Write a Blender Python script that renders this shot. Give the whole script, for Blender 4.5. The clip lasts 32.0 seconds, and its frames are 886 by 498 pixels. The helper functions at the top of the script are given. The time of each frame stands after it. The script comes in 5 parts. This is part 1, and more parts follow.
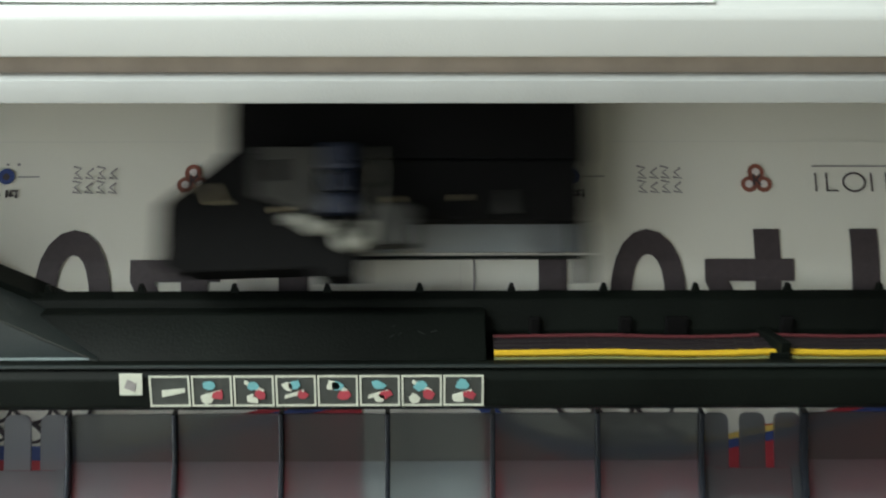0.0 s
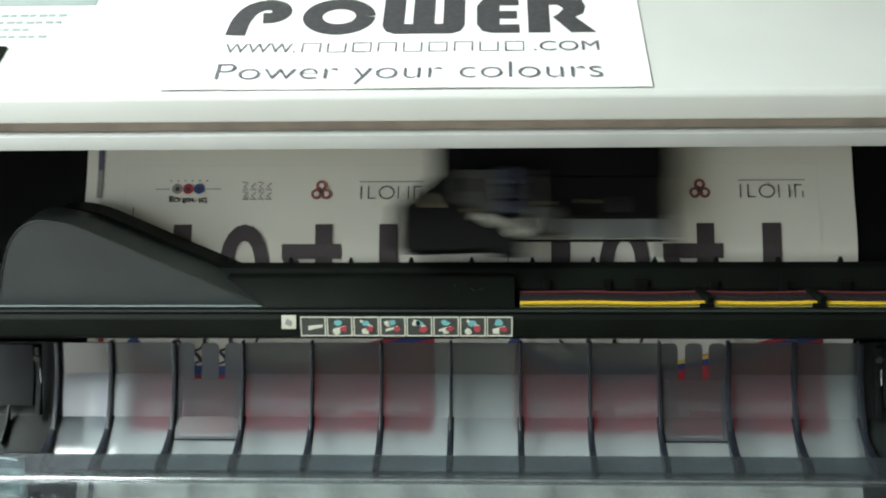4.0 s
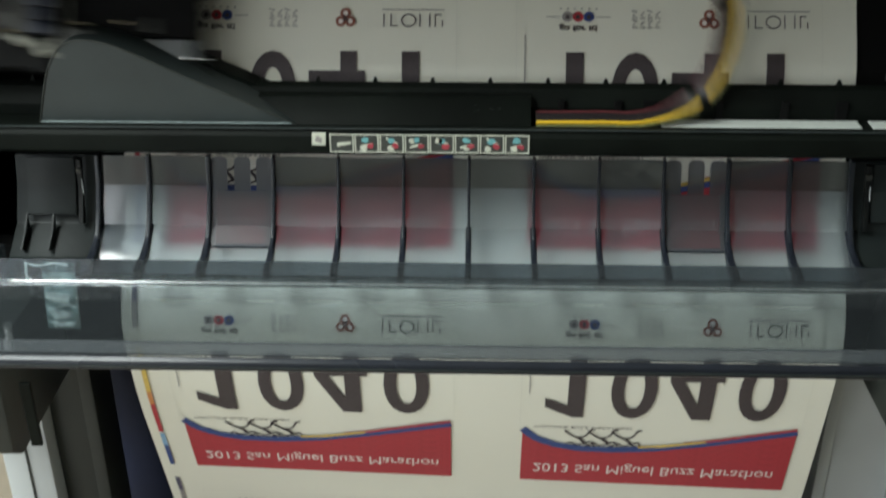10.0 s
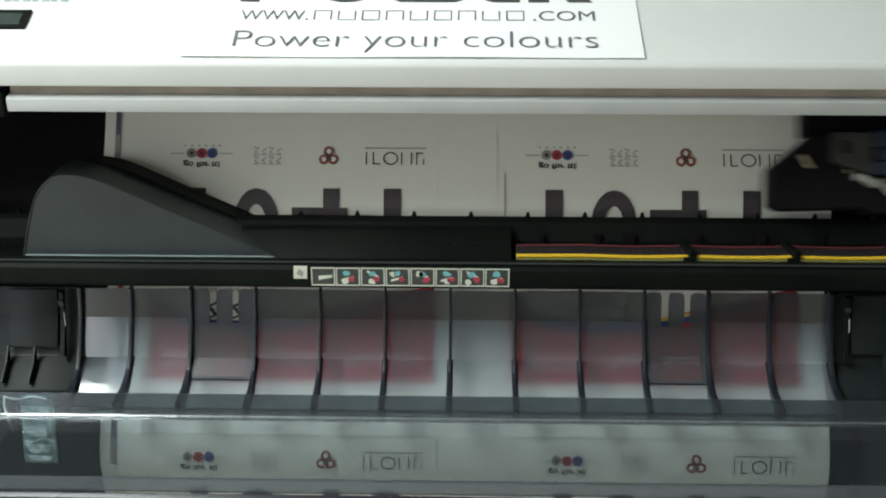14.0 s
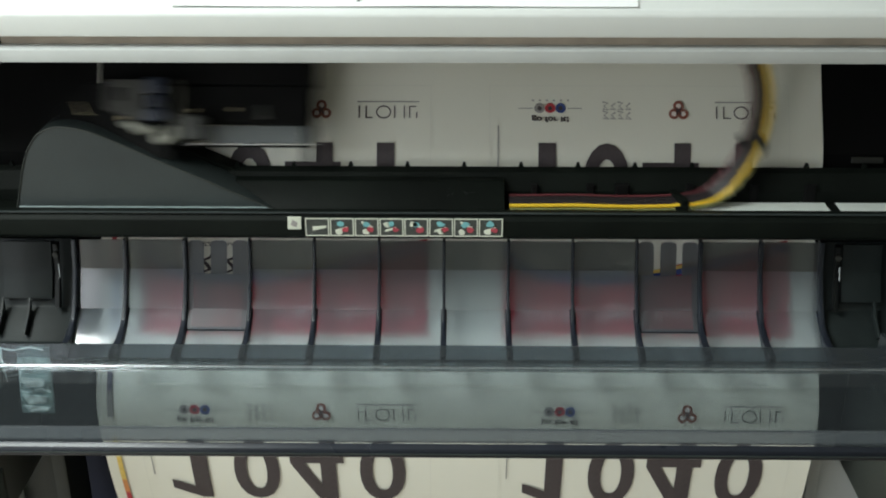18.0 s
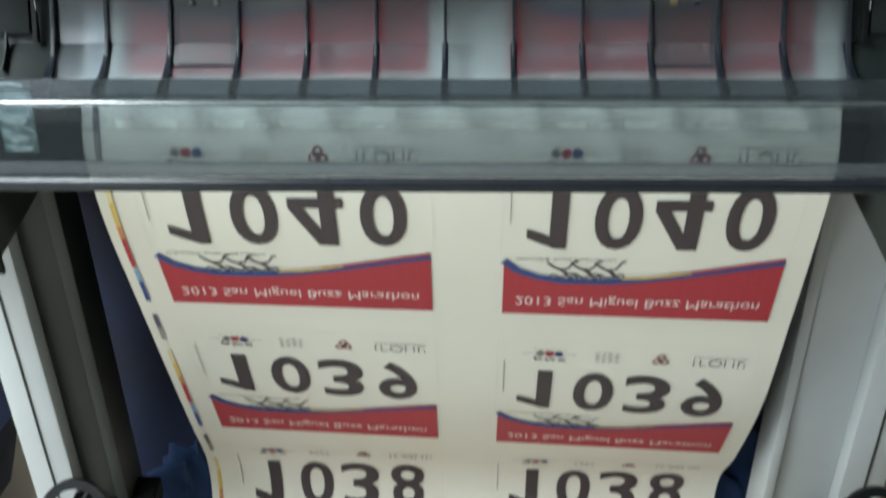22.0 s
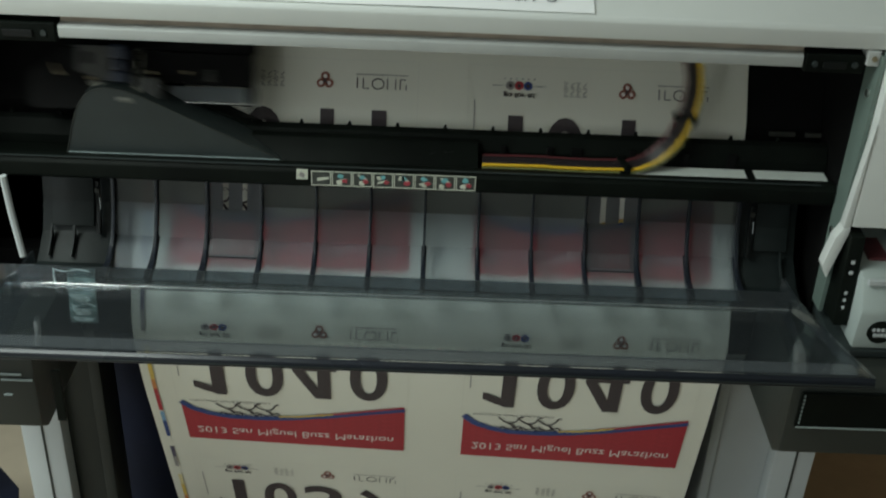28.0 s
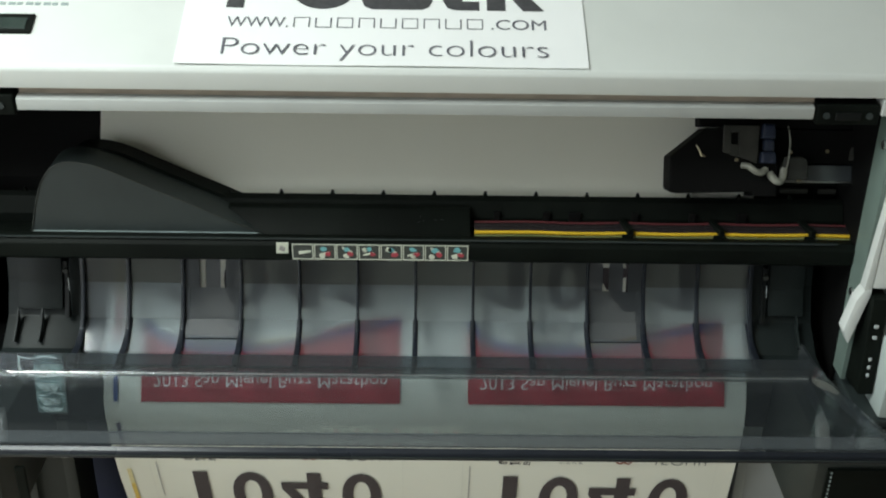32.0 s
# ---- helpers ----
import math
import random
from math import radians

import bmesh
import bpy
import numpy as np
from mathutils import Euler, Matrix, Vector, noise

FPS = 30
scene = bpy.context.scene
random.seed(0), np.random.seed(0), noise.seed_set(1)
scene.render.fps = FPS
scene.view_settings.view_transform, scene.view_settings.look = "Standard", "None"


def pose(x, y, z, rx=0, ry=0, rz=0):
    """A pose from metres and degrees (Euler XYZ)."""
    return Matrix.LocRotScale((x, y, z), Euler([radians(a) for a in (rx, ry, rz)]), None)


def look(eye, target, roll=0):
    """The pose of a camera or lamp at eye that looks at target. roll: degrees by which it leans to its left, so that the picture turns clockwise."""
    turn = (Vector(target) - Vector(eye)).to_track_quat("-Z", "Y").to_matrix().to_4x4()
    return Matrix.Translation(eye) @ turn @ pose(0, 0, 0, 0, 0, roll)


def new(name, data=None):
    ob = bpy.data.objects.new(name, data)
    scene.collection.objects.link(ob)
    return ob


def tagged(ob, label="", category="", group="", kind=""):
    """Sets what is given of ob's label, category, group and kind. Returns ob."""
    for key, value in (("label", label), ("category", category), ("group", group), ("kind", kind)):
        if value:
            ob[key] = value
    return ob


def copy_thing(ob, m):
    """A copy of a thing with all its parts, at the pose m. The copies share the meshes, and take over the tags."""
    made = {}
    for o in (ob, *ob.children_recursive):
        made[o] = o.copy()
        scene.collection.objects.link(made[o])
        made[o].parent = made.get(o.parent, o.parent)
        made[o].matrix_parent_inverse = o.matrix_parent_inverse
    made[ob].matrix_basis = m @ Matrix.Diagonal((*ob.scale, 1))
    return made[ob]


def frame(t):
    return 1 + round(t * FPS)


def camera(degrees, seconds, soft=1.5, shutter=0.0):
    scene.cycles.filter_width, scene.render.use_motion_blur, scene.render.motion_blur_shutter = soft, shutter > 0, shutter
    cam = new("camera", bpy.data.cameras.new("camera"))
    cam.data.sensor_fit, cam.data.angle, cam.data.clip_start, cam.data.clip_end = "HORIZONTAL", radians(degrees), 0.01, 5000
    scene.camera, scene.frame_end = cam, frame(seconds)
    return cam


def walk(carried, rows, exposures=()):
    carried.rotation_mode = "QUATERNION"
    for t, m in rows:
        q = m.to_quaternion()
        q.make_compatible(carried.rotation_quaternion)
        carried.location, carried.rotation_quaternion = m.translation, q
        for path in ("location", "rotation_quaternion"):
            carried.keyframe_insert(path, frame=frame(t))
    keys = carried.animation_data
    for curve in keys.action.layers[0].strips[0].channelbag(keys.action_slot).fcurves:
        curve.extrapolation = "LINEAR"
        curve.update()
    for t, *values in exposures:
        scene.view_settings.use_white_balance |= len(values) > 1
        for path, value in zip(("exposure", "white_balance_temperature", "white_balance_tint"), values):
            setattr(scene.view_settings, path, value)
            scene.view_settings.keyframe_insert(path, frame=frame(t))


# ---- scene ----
cam = camera(42.0, 32.0, soft=2.0, shutter=0.9)
PATH = [
    (0, (0.0658, 0.0478, 1.3264), (0.0875, 1.9648, 0.7573), 0.07),
    (0.5, (0.0727, 0.0163, 1.3310), (0.0804, 1.9317, 0.7560), -0.22),
    (1, (0.0767, 0.0089, 1.3215), (0.0493, 1.9280, 0.7576), -0.67),
    (1.5, (0.0706, -0.0124, 1.3568), (0.0616, 1.8913, 0.7412), -0.27),
    (2, (0.0675, -0.0517, 1.3761), (0.0479, 1.8312, 0.7007), -0.55),
    (2.5, (0.0632, -0.1011, 1.4004), (0.0009, 1.7644, 0.6817), -1.10),
    (3, (0.0698, -0.1335, 1.4308), (-0.0011, 1.7125, 0.6647), -1.48),
    (3.5, (0.0774, -0.1943, 1.4244), (-0.0084, 1.7040, 0.8009), -0.90),
    (5.5, (0.057, -0.295, 1.499), (0.003, 1.567, 0.772), -0.9),
    (6, (0.058, -0.295, 1.498), (-0.001, 1.564, 0.763), -0.8),
    (6.5, (0.055, -0.293, 1.496), (-0.002, 1.562, 0.751), -0.6),
    (7, (0.052, -0.294, 1.494), (-0.002, 1.563, 0.753), -0.6),
    (7.5, (0.061, -0.289, 1.498), (-0.018, 1.557, 0.733), -1.0),
    (8, (0.062, -0.29, 1.494), (-0.011, 1.554, 0.723), -0.8),
    (8.5, (0.057, -0.289, 1.495), (-0.01, 1.547, 0.705), -0.7),
    (9, (0.056, -0.29, 1.491), (0.005, 1.53, 0.662), -0.2),
    (9.5, (0.052, -0.292, 1.477), (0.003, 1.494, 0.578), -0.1),
    (10, (0.047, -0.294, 1.472), (-0.005, 1.462, 0.517), -0.2),
    (10.5, (0.052, -0.297, 1.466), (-0.005, 1.445, 0.485), -0.2),
    (11, (0.05, -0.292, 1.472), (0.002, 1.467, 0.521), 0.0),
    (11.5, (0.049, -0.293, 1.473), (0.007, 1.496, 0.582), 0.2),
    (12, (0.053, -0.292, 1.482), (0.017, 1.523, 0.641), 0.1),
    (12.5, (0.054, -0.293, 1.482), (0.017, 1.539, 0.681), -0.1),
    (13, (0.056, -0.293, 1.485), (0.021, 1.553, 0.716), 0.1),
    (13.5, (0.056, -0.292, 1.485), (0.015, 1.554, 0.715), 0.0),
    (14, (0.058, -0.292, 1.484), (0.014, 1.553, 0.714), -0.1),
    (14.5, (0.057, -0.293, 1.484), (0.019, 1.561, 0.735), -0.1),
    (16.5, (0.062, -0.296, 1.482), (0.029, 1.564, 0.748), -0.1),
    (17, (0.062, -0.296, 1.483), (0.035, 1.57, 0.763), -0.0),
    (17.5, (0.055, -0.299, 1.482), (0.043, 1.542, 0.7), 0.1),
    (18, (0.055, -0.296, 1.484), (0.029, 1.516, 0.638), -0.1),
    (18.5, (0.057, -0.297, 1.482), (0.038, 1.524, 0.656), 0.0),
    (19, (0.057, -0.299, 1.483), (0.04, 1.534, 0.684), -0.1),
    (19.5, (0.059, -0.297, 1.484), (0.042, 1.537, 0.689), -0.2),
    (20, (0.058, -0.296, 1.486), (0.037, 1.535, 0.682), -0.2),
    (20.5, (0.058, -0.29, 1.477), (0.04, 1.51, 0.605), -0.1),
    (21, (0.062, -0.279, 1.463), (0.034, 1.478, 0.508), 0.0),
    (21.5, (0.064, -0.276, 1.437), (0.03, 1.428, 0.39), -0.1),
    (22, (0.064, -0.274, 1.423), (0.017, 1.353, 0.261), -0.7),
    (22.5, (0.065, -0.278, 1.414), (0.026, 1.307, 0.194), -0.5),
    (23, (0.068, -0.279, 1.412), (0.017, 1.242, 0.114), -1.2),
    (23.5, (0.066, -0.28, 1.408), (0.023, 1.264, 0.137), -1.0),
    (24, (0.065, -0.28, 1.414), (0.029, 1.298, 0.186), -0.8),
    (24.5, (0.068, -0.281, 1.422), (0.036, 1.354, 0.27), -0.6),
    (25, (0.069, -0.283, 1.437), (0.035, 1.355, 0.29), -0.5),
    (25.5, (0.066, -0.288, 1.513), (0.021, 1.355, 0.372), -0.9),
    (26, (0.064, -0.309, 1.586), (-0.016, 1.308, 0.411), -1.5),
    (26.5, (0.049, -0.32, 1.657), (0.002, 1.264, 0.437), -0.3),
    (28.5, (0.042, -0.449, 1.634), (0.081, 1.272, 0.617), 2.9),
    (29, (0.048, -0.448, 1.631), (0.092, 1.252, 0.579), 2.2),
    (29.5, (0.048, -0.414, 1.629), (0.061, 1.326, 0.643), 1.4),
    (30, (0.052, -0.388, 1.629), (0.085, 1.377, 0.689), 1.9),
    (30.5, (0.052, -0.386, 1.623), (0.079, 1.376, 0.677), 1.5),
    (31, (0.052, -0.382, 1.621), (0.079, 1.375, 0.666), 1.7),
    (31.5, (0.054, -0.368, 1.616), (0.082, 1.391, 0.664), 1.3),
    (32, (0.055, -0.362, 1.611), (0.08, 1.394, 0.653), 1.0),
]
EXPOSURES = [(0.0, 0.06, 6500, 10), (1.2, 0.12, 6500, 10), (2.0, 0.18, 6500, 10), (3.0, 0.18, 6500, 10), (3.5, 0.18, 6500, 9), (5.5, -0.45, 6500, 9), (7.0, -0.5, 6500, 9), (8.5, -0.45, 6500, 9), (10.0, -0.13, 6500, 10), (11.0, -0.15, 6500, 10), (13.0, -0.18, 6500, 10), (17.0, -0.15, 6500, 10), (20.5, -0.1, 6500, 10), (21.1, 0.1, 6500, 10), (21.6, 0.25, 6500, 10), (22.1, 0.10, 6100, 9), (23.0, -0.80, 6000, 6), (24.0, -1.15, 6150, 3), (25.0, -1.25, 6300, 3), (26.5, -1.2, 6400, 3), (28.5, -0.8, 6500, 5), (29.2, -0.51, 6500, 8), (30.0, -0.44, 6500, 8), (32.0, -0.45, 6500, 8)]
walk(cam, [(t, look(eye, target, roll)) for t, eye, target, roll in PATH], EXPOSURES)

# ---- light: an overcast day through the window behind the viewer, plus two added sources ----
world = bpy.data.worlds.new("sky")
scene.world = world
world.use_nodes = True
wn = world.node_tree.nodes
sky = wn.new("ShaderNodeTexSky")
sky.sky_type, sky.sun_disc, sky.sun_elevation, sky.sun_rotation = "NISHITA", False, radians(40), radians(200)
wn["Background"].inputs[1].default_value = 0.12
world.node_tree.links.new(sky.outputs[0], wn["Background"].inputs[0])


def window_light(name, x, y, z, rx, ry, rz, w, h, power, colour=(0.86, 0.98, 1.0)):
    lamp = bpy.data.lights.new(name, "AREA")
    lamp.shape, lamp.size, lamp.size_y, lamp.energy, lamp.color = "RECTANGLE", w, h, power, colour
    ob = new(name, lamp)
    ob.matrix_basis = pose(x, y, z, rx, ry, rz)
    return ob


window_light("window_daylight", -1.79, -2.38, 1.35, 90, 0, 0, 1.02, 2.42, 20, (0.90, 0.98, 1.0))
# added light from the left, so brightness falls off to the right
window_light("added_side_daylight", -2.38, -1.20, 1.55, 90, 0, -90, 1.12, 1.32, 14, (0.90, 0.98, 1.0))
# added overhead source, brightens the cover and leaves the platen shaded
window_light("added_ceiling_glow", -1.35, -0.12, 2.60, 0, 0, 0, 1.2, 1.20, 93, (0.915, 1.0, 0.965))


# ---- materials ----
def mat(name, colour, rough=0.5, metal=0.0, vary=0.08, scale=30.0, bump=0.0, bump_scale=400.0, coat=0.0, spec=0.5):
    m = bpy.data.materials.new(name)
    m.use_nodes = True
    nt = m.node_tree
    b = nt.nodes["Principled BSDF"]
    b.inputs["Roughness"].default_value = rough
    b.inputs["Metallic"].default_value = metal
    b.inputs["Specular IOR Level"].default_value = spec
    b.inputs["Coat Weight"].default_value = coat
    co = nt.nodes.new("ShaderNodeTexCoord")
    n1 = nt.nodes.new("ShaderNodeTexNoise")
    n1.inputs["Scale"].default_value, n1.inputs["Detail"].default_value = scale, 6
    nt.links.new(co.outputs["Object"], n1.inputs["Vector"])
    ramp = nt.nodes.new("ShaderNodeMapRange")
    ramp.inputs["From Min"].default_value, ramp.inputs["From Max"].default_value = 0.3, 0.7
    ramp.inputs["To Min"].default_value, ramp.inputs["To Max"].default_value = 1 - vary, 1 + vary
    nt.links.new(n1.outputs["Fac"], ramp.inputs["Value"])
    mul = nt.nodes.new("ShaderNodeVectorMath")
    mul.operation = "SCALE"
    mul.inputs[0].default_value = colour
    nt.links.new(ramp.outputs[0], mul.inputs["Scale"])
    nt.links.new(mul.outputs[0], b.inputs["Base Color"])
    n2 = nt.nodes.new("ShaderNodeTexNoise")
    n2.inputs["Scale"].default_value, n2.inputs["Detail"].default_value = scale * 0.23, 3
    nt.links.new(co.outputs["Object"], n2.inputs["Vector"])
    rr = nt.nodes.new("ShaderNodeMapRange")
    rr.inputs["To Min"].default_value, rr.inputs["To Max"].default_value = max(rough - 0.1, 0.02), min(rough + 0.1, 1)
    nt.links.new(n2.outputs["Fac"], rr.inputs["Value"])
    nt.links.new(rr.outputs[0], b.inputs["Roughness"])
    if bump:
        n3 = nt.nodes.new("ShaderNodeTexNoise")
        n3.inputs["Scale"].default_value = bump_scale
        nt.links.new(co.outputs["Object"], n3.inputs["Vector"])
        bp = nt.nodes.new("ShaderNodeBump")
        bp.inputs["Strength"].default_value, bp.inputs["Distance"].default_value = bump, 0.001
        nt.links.new(n3.outputs["Fac"], bp.inputs["Height"])
        nt.links.new(bp.outputs[0], b.inputs["Normal"])
    return m


def clear_plastic(name, tint, gloss_rough=0.05, blur=0.0, edge=0.4, haze=0.0, face=0.045, ior=1.15):
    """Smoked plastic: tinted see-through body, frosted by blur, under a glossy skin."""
    m = bpy.data.materials.new(name)
    m.use_nodes = True
    nt = m.node_tree
    nt.nodes.clear()
    out = nt.nodes.new("ShaderNodeOutputMaterial")
    if blur:
        body = nt.nodes.new("ShaderNodeBsdfRefraction")
        body.inputs["Roughness"].default_value, body.inputs["IOR"].default_value = blur, ior
    else:
        body = nt.nodes.new("ShaderNodeBsdfTransparent")
    body.inputs["Color"].default_value = (*tint, 1)
    if haze:
        dif = nt.nodes.new("ShaderNodeBsdfDiffuse")
        dif.inputs["Color"].default_value = (0.30, 0.335, 0.36, 1)
        hz = nt.nodes.new("ShaderNodeMixShader")
        hz.inputs[0].default_value = haze
        nt.links.new(body.outputs[0], hz.inputs[1])
        nt.links.new(dif.outputs[0], hz.inputs[2])
        body = hz
    gl = nt.nodes.new("ShaderNodeBsdfGlossy")
    gl.inputs["Roughness"].default_value = gloss_rough
    lw = nt.nodes.new("ShaderNodeLayerWeight")
    lw.inputs["Blend"].default_value = 0.35
    fr = nt.nodes.new("ShaderNodeMapRange")
    fr.inputs["To Min"].default_value, fr.inputs["To Max"].default_value = face, edge
    nt.links.new(lw.outputs["Facing"], fr.inputs["Value"])
    mix = nt.nodes.new("ShaderNodeMixShader")
    nt.links.new(fr.outputs[0], mix.inputs[0])
    nt.links.new(body.outputs[0], mix.inputs[1])
    nt.links.new(gl.outputs[0], mix.inputs[2])
    nt.links.new(mix.outputs[0], out.inputs[0])
    return m


M = {
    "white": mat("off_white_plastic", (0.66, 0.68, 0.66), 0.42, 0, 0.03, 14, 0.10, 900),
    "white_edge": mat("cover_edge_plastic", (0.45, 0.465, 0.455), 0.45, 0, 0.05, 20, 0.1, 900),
    # brownish groove under the cover, its soft shadow part of the colour
    "pink_gap": mat("shaded_groove_strip", (0.40, 0.335, 0.27), 0.7, 0, 0.15, 40),
    "black": mat("black_plastic", (0.0042, 0.0060, 0.0046), 0.6, 0, 0.4, 18, 0.2, 700, 0.0, 0.11),
    "black_gloss": mat("black_glossy_plastic", (0.005, 0.006, 0.006), 0.38, 0, 0.3, 25, 0, 400, 0.0, 0.25),
    "inside": mat("dark_interior_metal", (0.004, 0.004, 0.004), 0.75, 0, 0.3, 20, 0, 400, 0.0, 0.12),
    "charcoal": mat("charcoal_plastic", (0.0245, 0.0325, 0.0325), 0.45, 0, 0.15, 22, 0.2, 800),
    "grey_rib": mat("slate_grey_plastic", (0.014, 0.017, 0.024), 0.3, 0, 0.15, 30, 0, 400, 0.0, 0.4),
    "guide_black": mat("satin_black_guide_plastic", (0.0125, 0.0168, 0.0168), 0.42, 0, 0.3, 26, 0.1, 300, 0.0, 0.25),
    "leg_grey": mat("dark_grey_powder_coat", (0.026, 0.030, 0.026), 0.55, 0, 0.1, 14, 0.2, 1200),
    "leg_white": mat("light_grey_leg_plastic", (0.52, 0.55, 0.56), 0.45, 0, 0.04, 10),
    "steel": mat("brushed_steel", (0.55, 0.55, 0.54), 0.3, 1.0, 0.1, 60),
    "sea_metal": mat("grey_green_side_plate", (0.14, 0.185, 0.165), 0.45, 0.0, 0.08, 30),
    "paper": mat("transfer_paper", (0.79, 0.775, 0.685), 0.6, 0, 0.015, 9, 0.05, 1500),
    "ghost": mat("paper_over_print", (0.745, 0.735, 0.67), 0.6, 0, 0.02, 40),
    "notice": mat("white_office_paper", (0.86, 0.865, 0.87), 0.6, 0, 0.01, 20),
    "ink": mat("printed_black_ink", (0.055, 0.042, 0.046), 0.6, 0, 0.12, 300),
    "toner": mat("laser_toner", (0.06, 0.06, 0.065), 0.5, 0, 0.2, 200),
    "toner_grey": mat("laser_toner_grey", (0.13, 0.13, 0.155), 0.5, 0, 0.2, 200),
    "red": mat("printed_red_ink", (0.42, 0.035, 0.05), 0.6, 0, 0.08, 200),
    "blue": mat("printed_blue_ink", (0.035, 0.065, 0.22), 0.6, 0, 0.08, 200),
    "yellow_ink": mat("printed_yellow_ink", (0.70, 0.50, 0.12), 0.6, 0, 0.1, 200),
    "pale_yellow": mat("printed_pale_yellow_ink", (0.76, 0.66, 0.36), 0.6, 0, 0.1, 200),
    "orange_ink": mat("printed_orange_ink", (0.62, 0.25, 0.09), 0.6, 0, 0.1, 200),
    "sky_ink": mat("printed_sky_blue_ink", (0.24, 0.42, 0.62), 0.6, 0, 0.1, 200),
    "slate_ink": mat("printed_slate_ink", (0.10, 0.09, 0.14), 0.6, 0, 0.1, 200),
    "faint_ink": mat("printed_hairline_ink", (0.745, 0.73, 0.655), 0.6, 0, 0.02, 200),
    "grey_ink": mat("printed_grey_ink", (0.30, 0.28, 0.27), 0.6, 0, 0.15, 300),
    "brown_ink": mat("printed_russet_ink", (0.26, 0.09, 0.06), 0.6, 0, 0.15, 300),
    "white_ink": mat("unprinted_paper_letters", (0.76, 0.70, 0.68), 0.6, 0, 0.02, 200),
    "tube_yellow": mat("yellow_ink_tube", (0.72, 0.46, 0.03), 0.35, 0, 0.1, 60),
    "tube_dark": mat("dark_ink_tube", (0.022, 0.017, 0.019), 0.35, 0, 0.2, 60),
    # near-white colour standing for reflections on the clear door link
    "link_metal": mat("painted_link_glint", (0.80, 0.93, 0.91), 0.2, 0.0, 0.45, 160, 0.5, 120),
    "link_body": mat("pale_teal_link_plastic", (0.27, 0.38, 0.37), 0.25, 0, 0.5, 90, 0.6, 120),
    "tube_red": mat("magenta_ink_tube", (0.13, 0.03, 0.035), 0.35, 0, 0.2, 60),
    "tube_green": mat("pale_green_tube", (0.20, 0.21, 0.08), 0.4, 0, 0.2, 60),
    "ribbon": mat("flat_white_ribbon_cable", (0.72, 0.76, 0.72), 0.4, 0, 0.05, 60),
    "damper": mat("translucent_damper", (0.022, 0.023, 0.020), 0.5, 0, 0.4, 90),
    "damper_blue": mat("blue_grey_damper", (0.017, 0.024, 0.048), 0.45, 0, 0.3, 90),
    "bracket": mat("grey_carriage_bracket", (0.034, 0.034, 0.029), 0.5, 0, 0.3, 60),
    "brass": mat("dull_brass_screw", (0.42, 0.36, 0.24), 0.35, 0.8, 0.2, 90),
    "connector": mat("pale_ink_connector", (0.24, 0.24, 0.205), 0.4, 0, 0.4, 120),
    "sticker": mat("sticker_ground", (0.045, 0.05, 0.045), 0.5, 0, 0.2, 200),
    "sticker_line": mat("sticker_white_line", (0.60, 0.62, 0.52), 0.5, 0, 0.05, 200),
    "sticker_red": mat("sticker_red", (0.40, 0.05, 0.07), 0.5, 0, 0.1, 200),
    "sticker_cyan": mat("sticker_teal", (0.16, 0.42, 0.45), 0.5, 0, 0.1, 200),
    "label_yellow": mat("yellow_warning_label", (0.80, 0.70, 0.02), 0.5, 0, 0.04, 60),
    "label_text": mat("label_print", (0.36, 0.31, 0.03), 0.5, 0, 0.1, 60),
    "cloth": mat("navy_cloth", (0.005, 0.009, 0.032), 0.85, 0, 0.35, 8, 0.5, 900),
    # the navy cloth where light falls on it, as a brighter blue
    "cloth_lit": mat("lit_navy_cloth", (0.013, 0.040, 0.12), 0.85, 0, 0.3, 12, 0.5, 900),
    "floor": mat("tan_vinyl_floor", (0.46, 0.39, 0.30), 0.4, 0, 0.15, 6, 0.1, 300),
    "wall": mat("painted_wall", (0.34, 0.34, 0.33), 0.75, 0, 0.03, 4, 0.15, 250),
    "ceiling": mat("ceiling_paint", (0.72, 0.72, 0.70), 0.8, 0, 0.02, 4),
    "frame": mat("white_window_frame", (0.75, 0.75, 0.74), 0.4, 0, 0.02, 10),
    "lcd": mat("panel_display", (0.03, 0.045, 0.04), 0.25, 0, 0.3, 30),
    "print_grey": mat("panel_print", (0.30, 0.36, 0.36), 0.5, 0, 0.05, 60),
    "cartridge": mat("pale_cartridge_plastic", (0.40, 0.45, 0.435), 0.4, 0, 0.04, 20),
    "cyan": mat("cyan_label", (0.03, 0.35, 0.55), 0.4, 0, 0.05, 20),
    "clear": clear_plastic("smoked_clear_plastic", (0.595, 0.64, 0.665), 0.05, 0.0, 0.45, 0.045),
    "frost": clear_plastic("frosted_guide_plastic", (0.60, 0.64, 0.675), 0.07, 0.62, 0.22, 0.11, 0.085, 1.40),
    # guide plastic with the shade under the beam put into its tint
    "smoke": clear_plastic("shaded_upper_guide_plastic", (0.43, 0.44, 0.43), 0.12, 0.5, 0.16, 0.07, 0.05, 1.40),
    "hatch": clear_plastic("smoked_hatch_plastic", (0.40, 0.40, 0.42), 0.3, 0.34, 0.1, 0.10, 0.03),
    "hinge": clear_plastic("smoked_hinge_plastic", (0.50, 0.54, 0.57), 0.10, 0.0, 0.3, 0.06, 0.06),
    "rod_clear": clear_plastic("clear_hinge_rod_plastic", (0.70, 0.74, 0.76), 0.22, 0.0, 0.6, 0.10, 0.24),
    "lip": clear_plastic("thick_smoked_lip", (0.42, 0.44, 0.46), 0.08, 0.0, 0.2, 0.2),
}


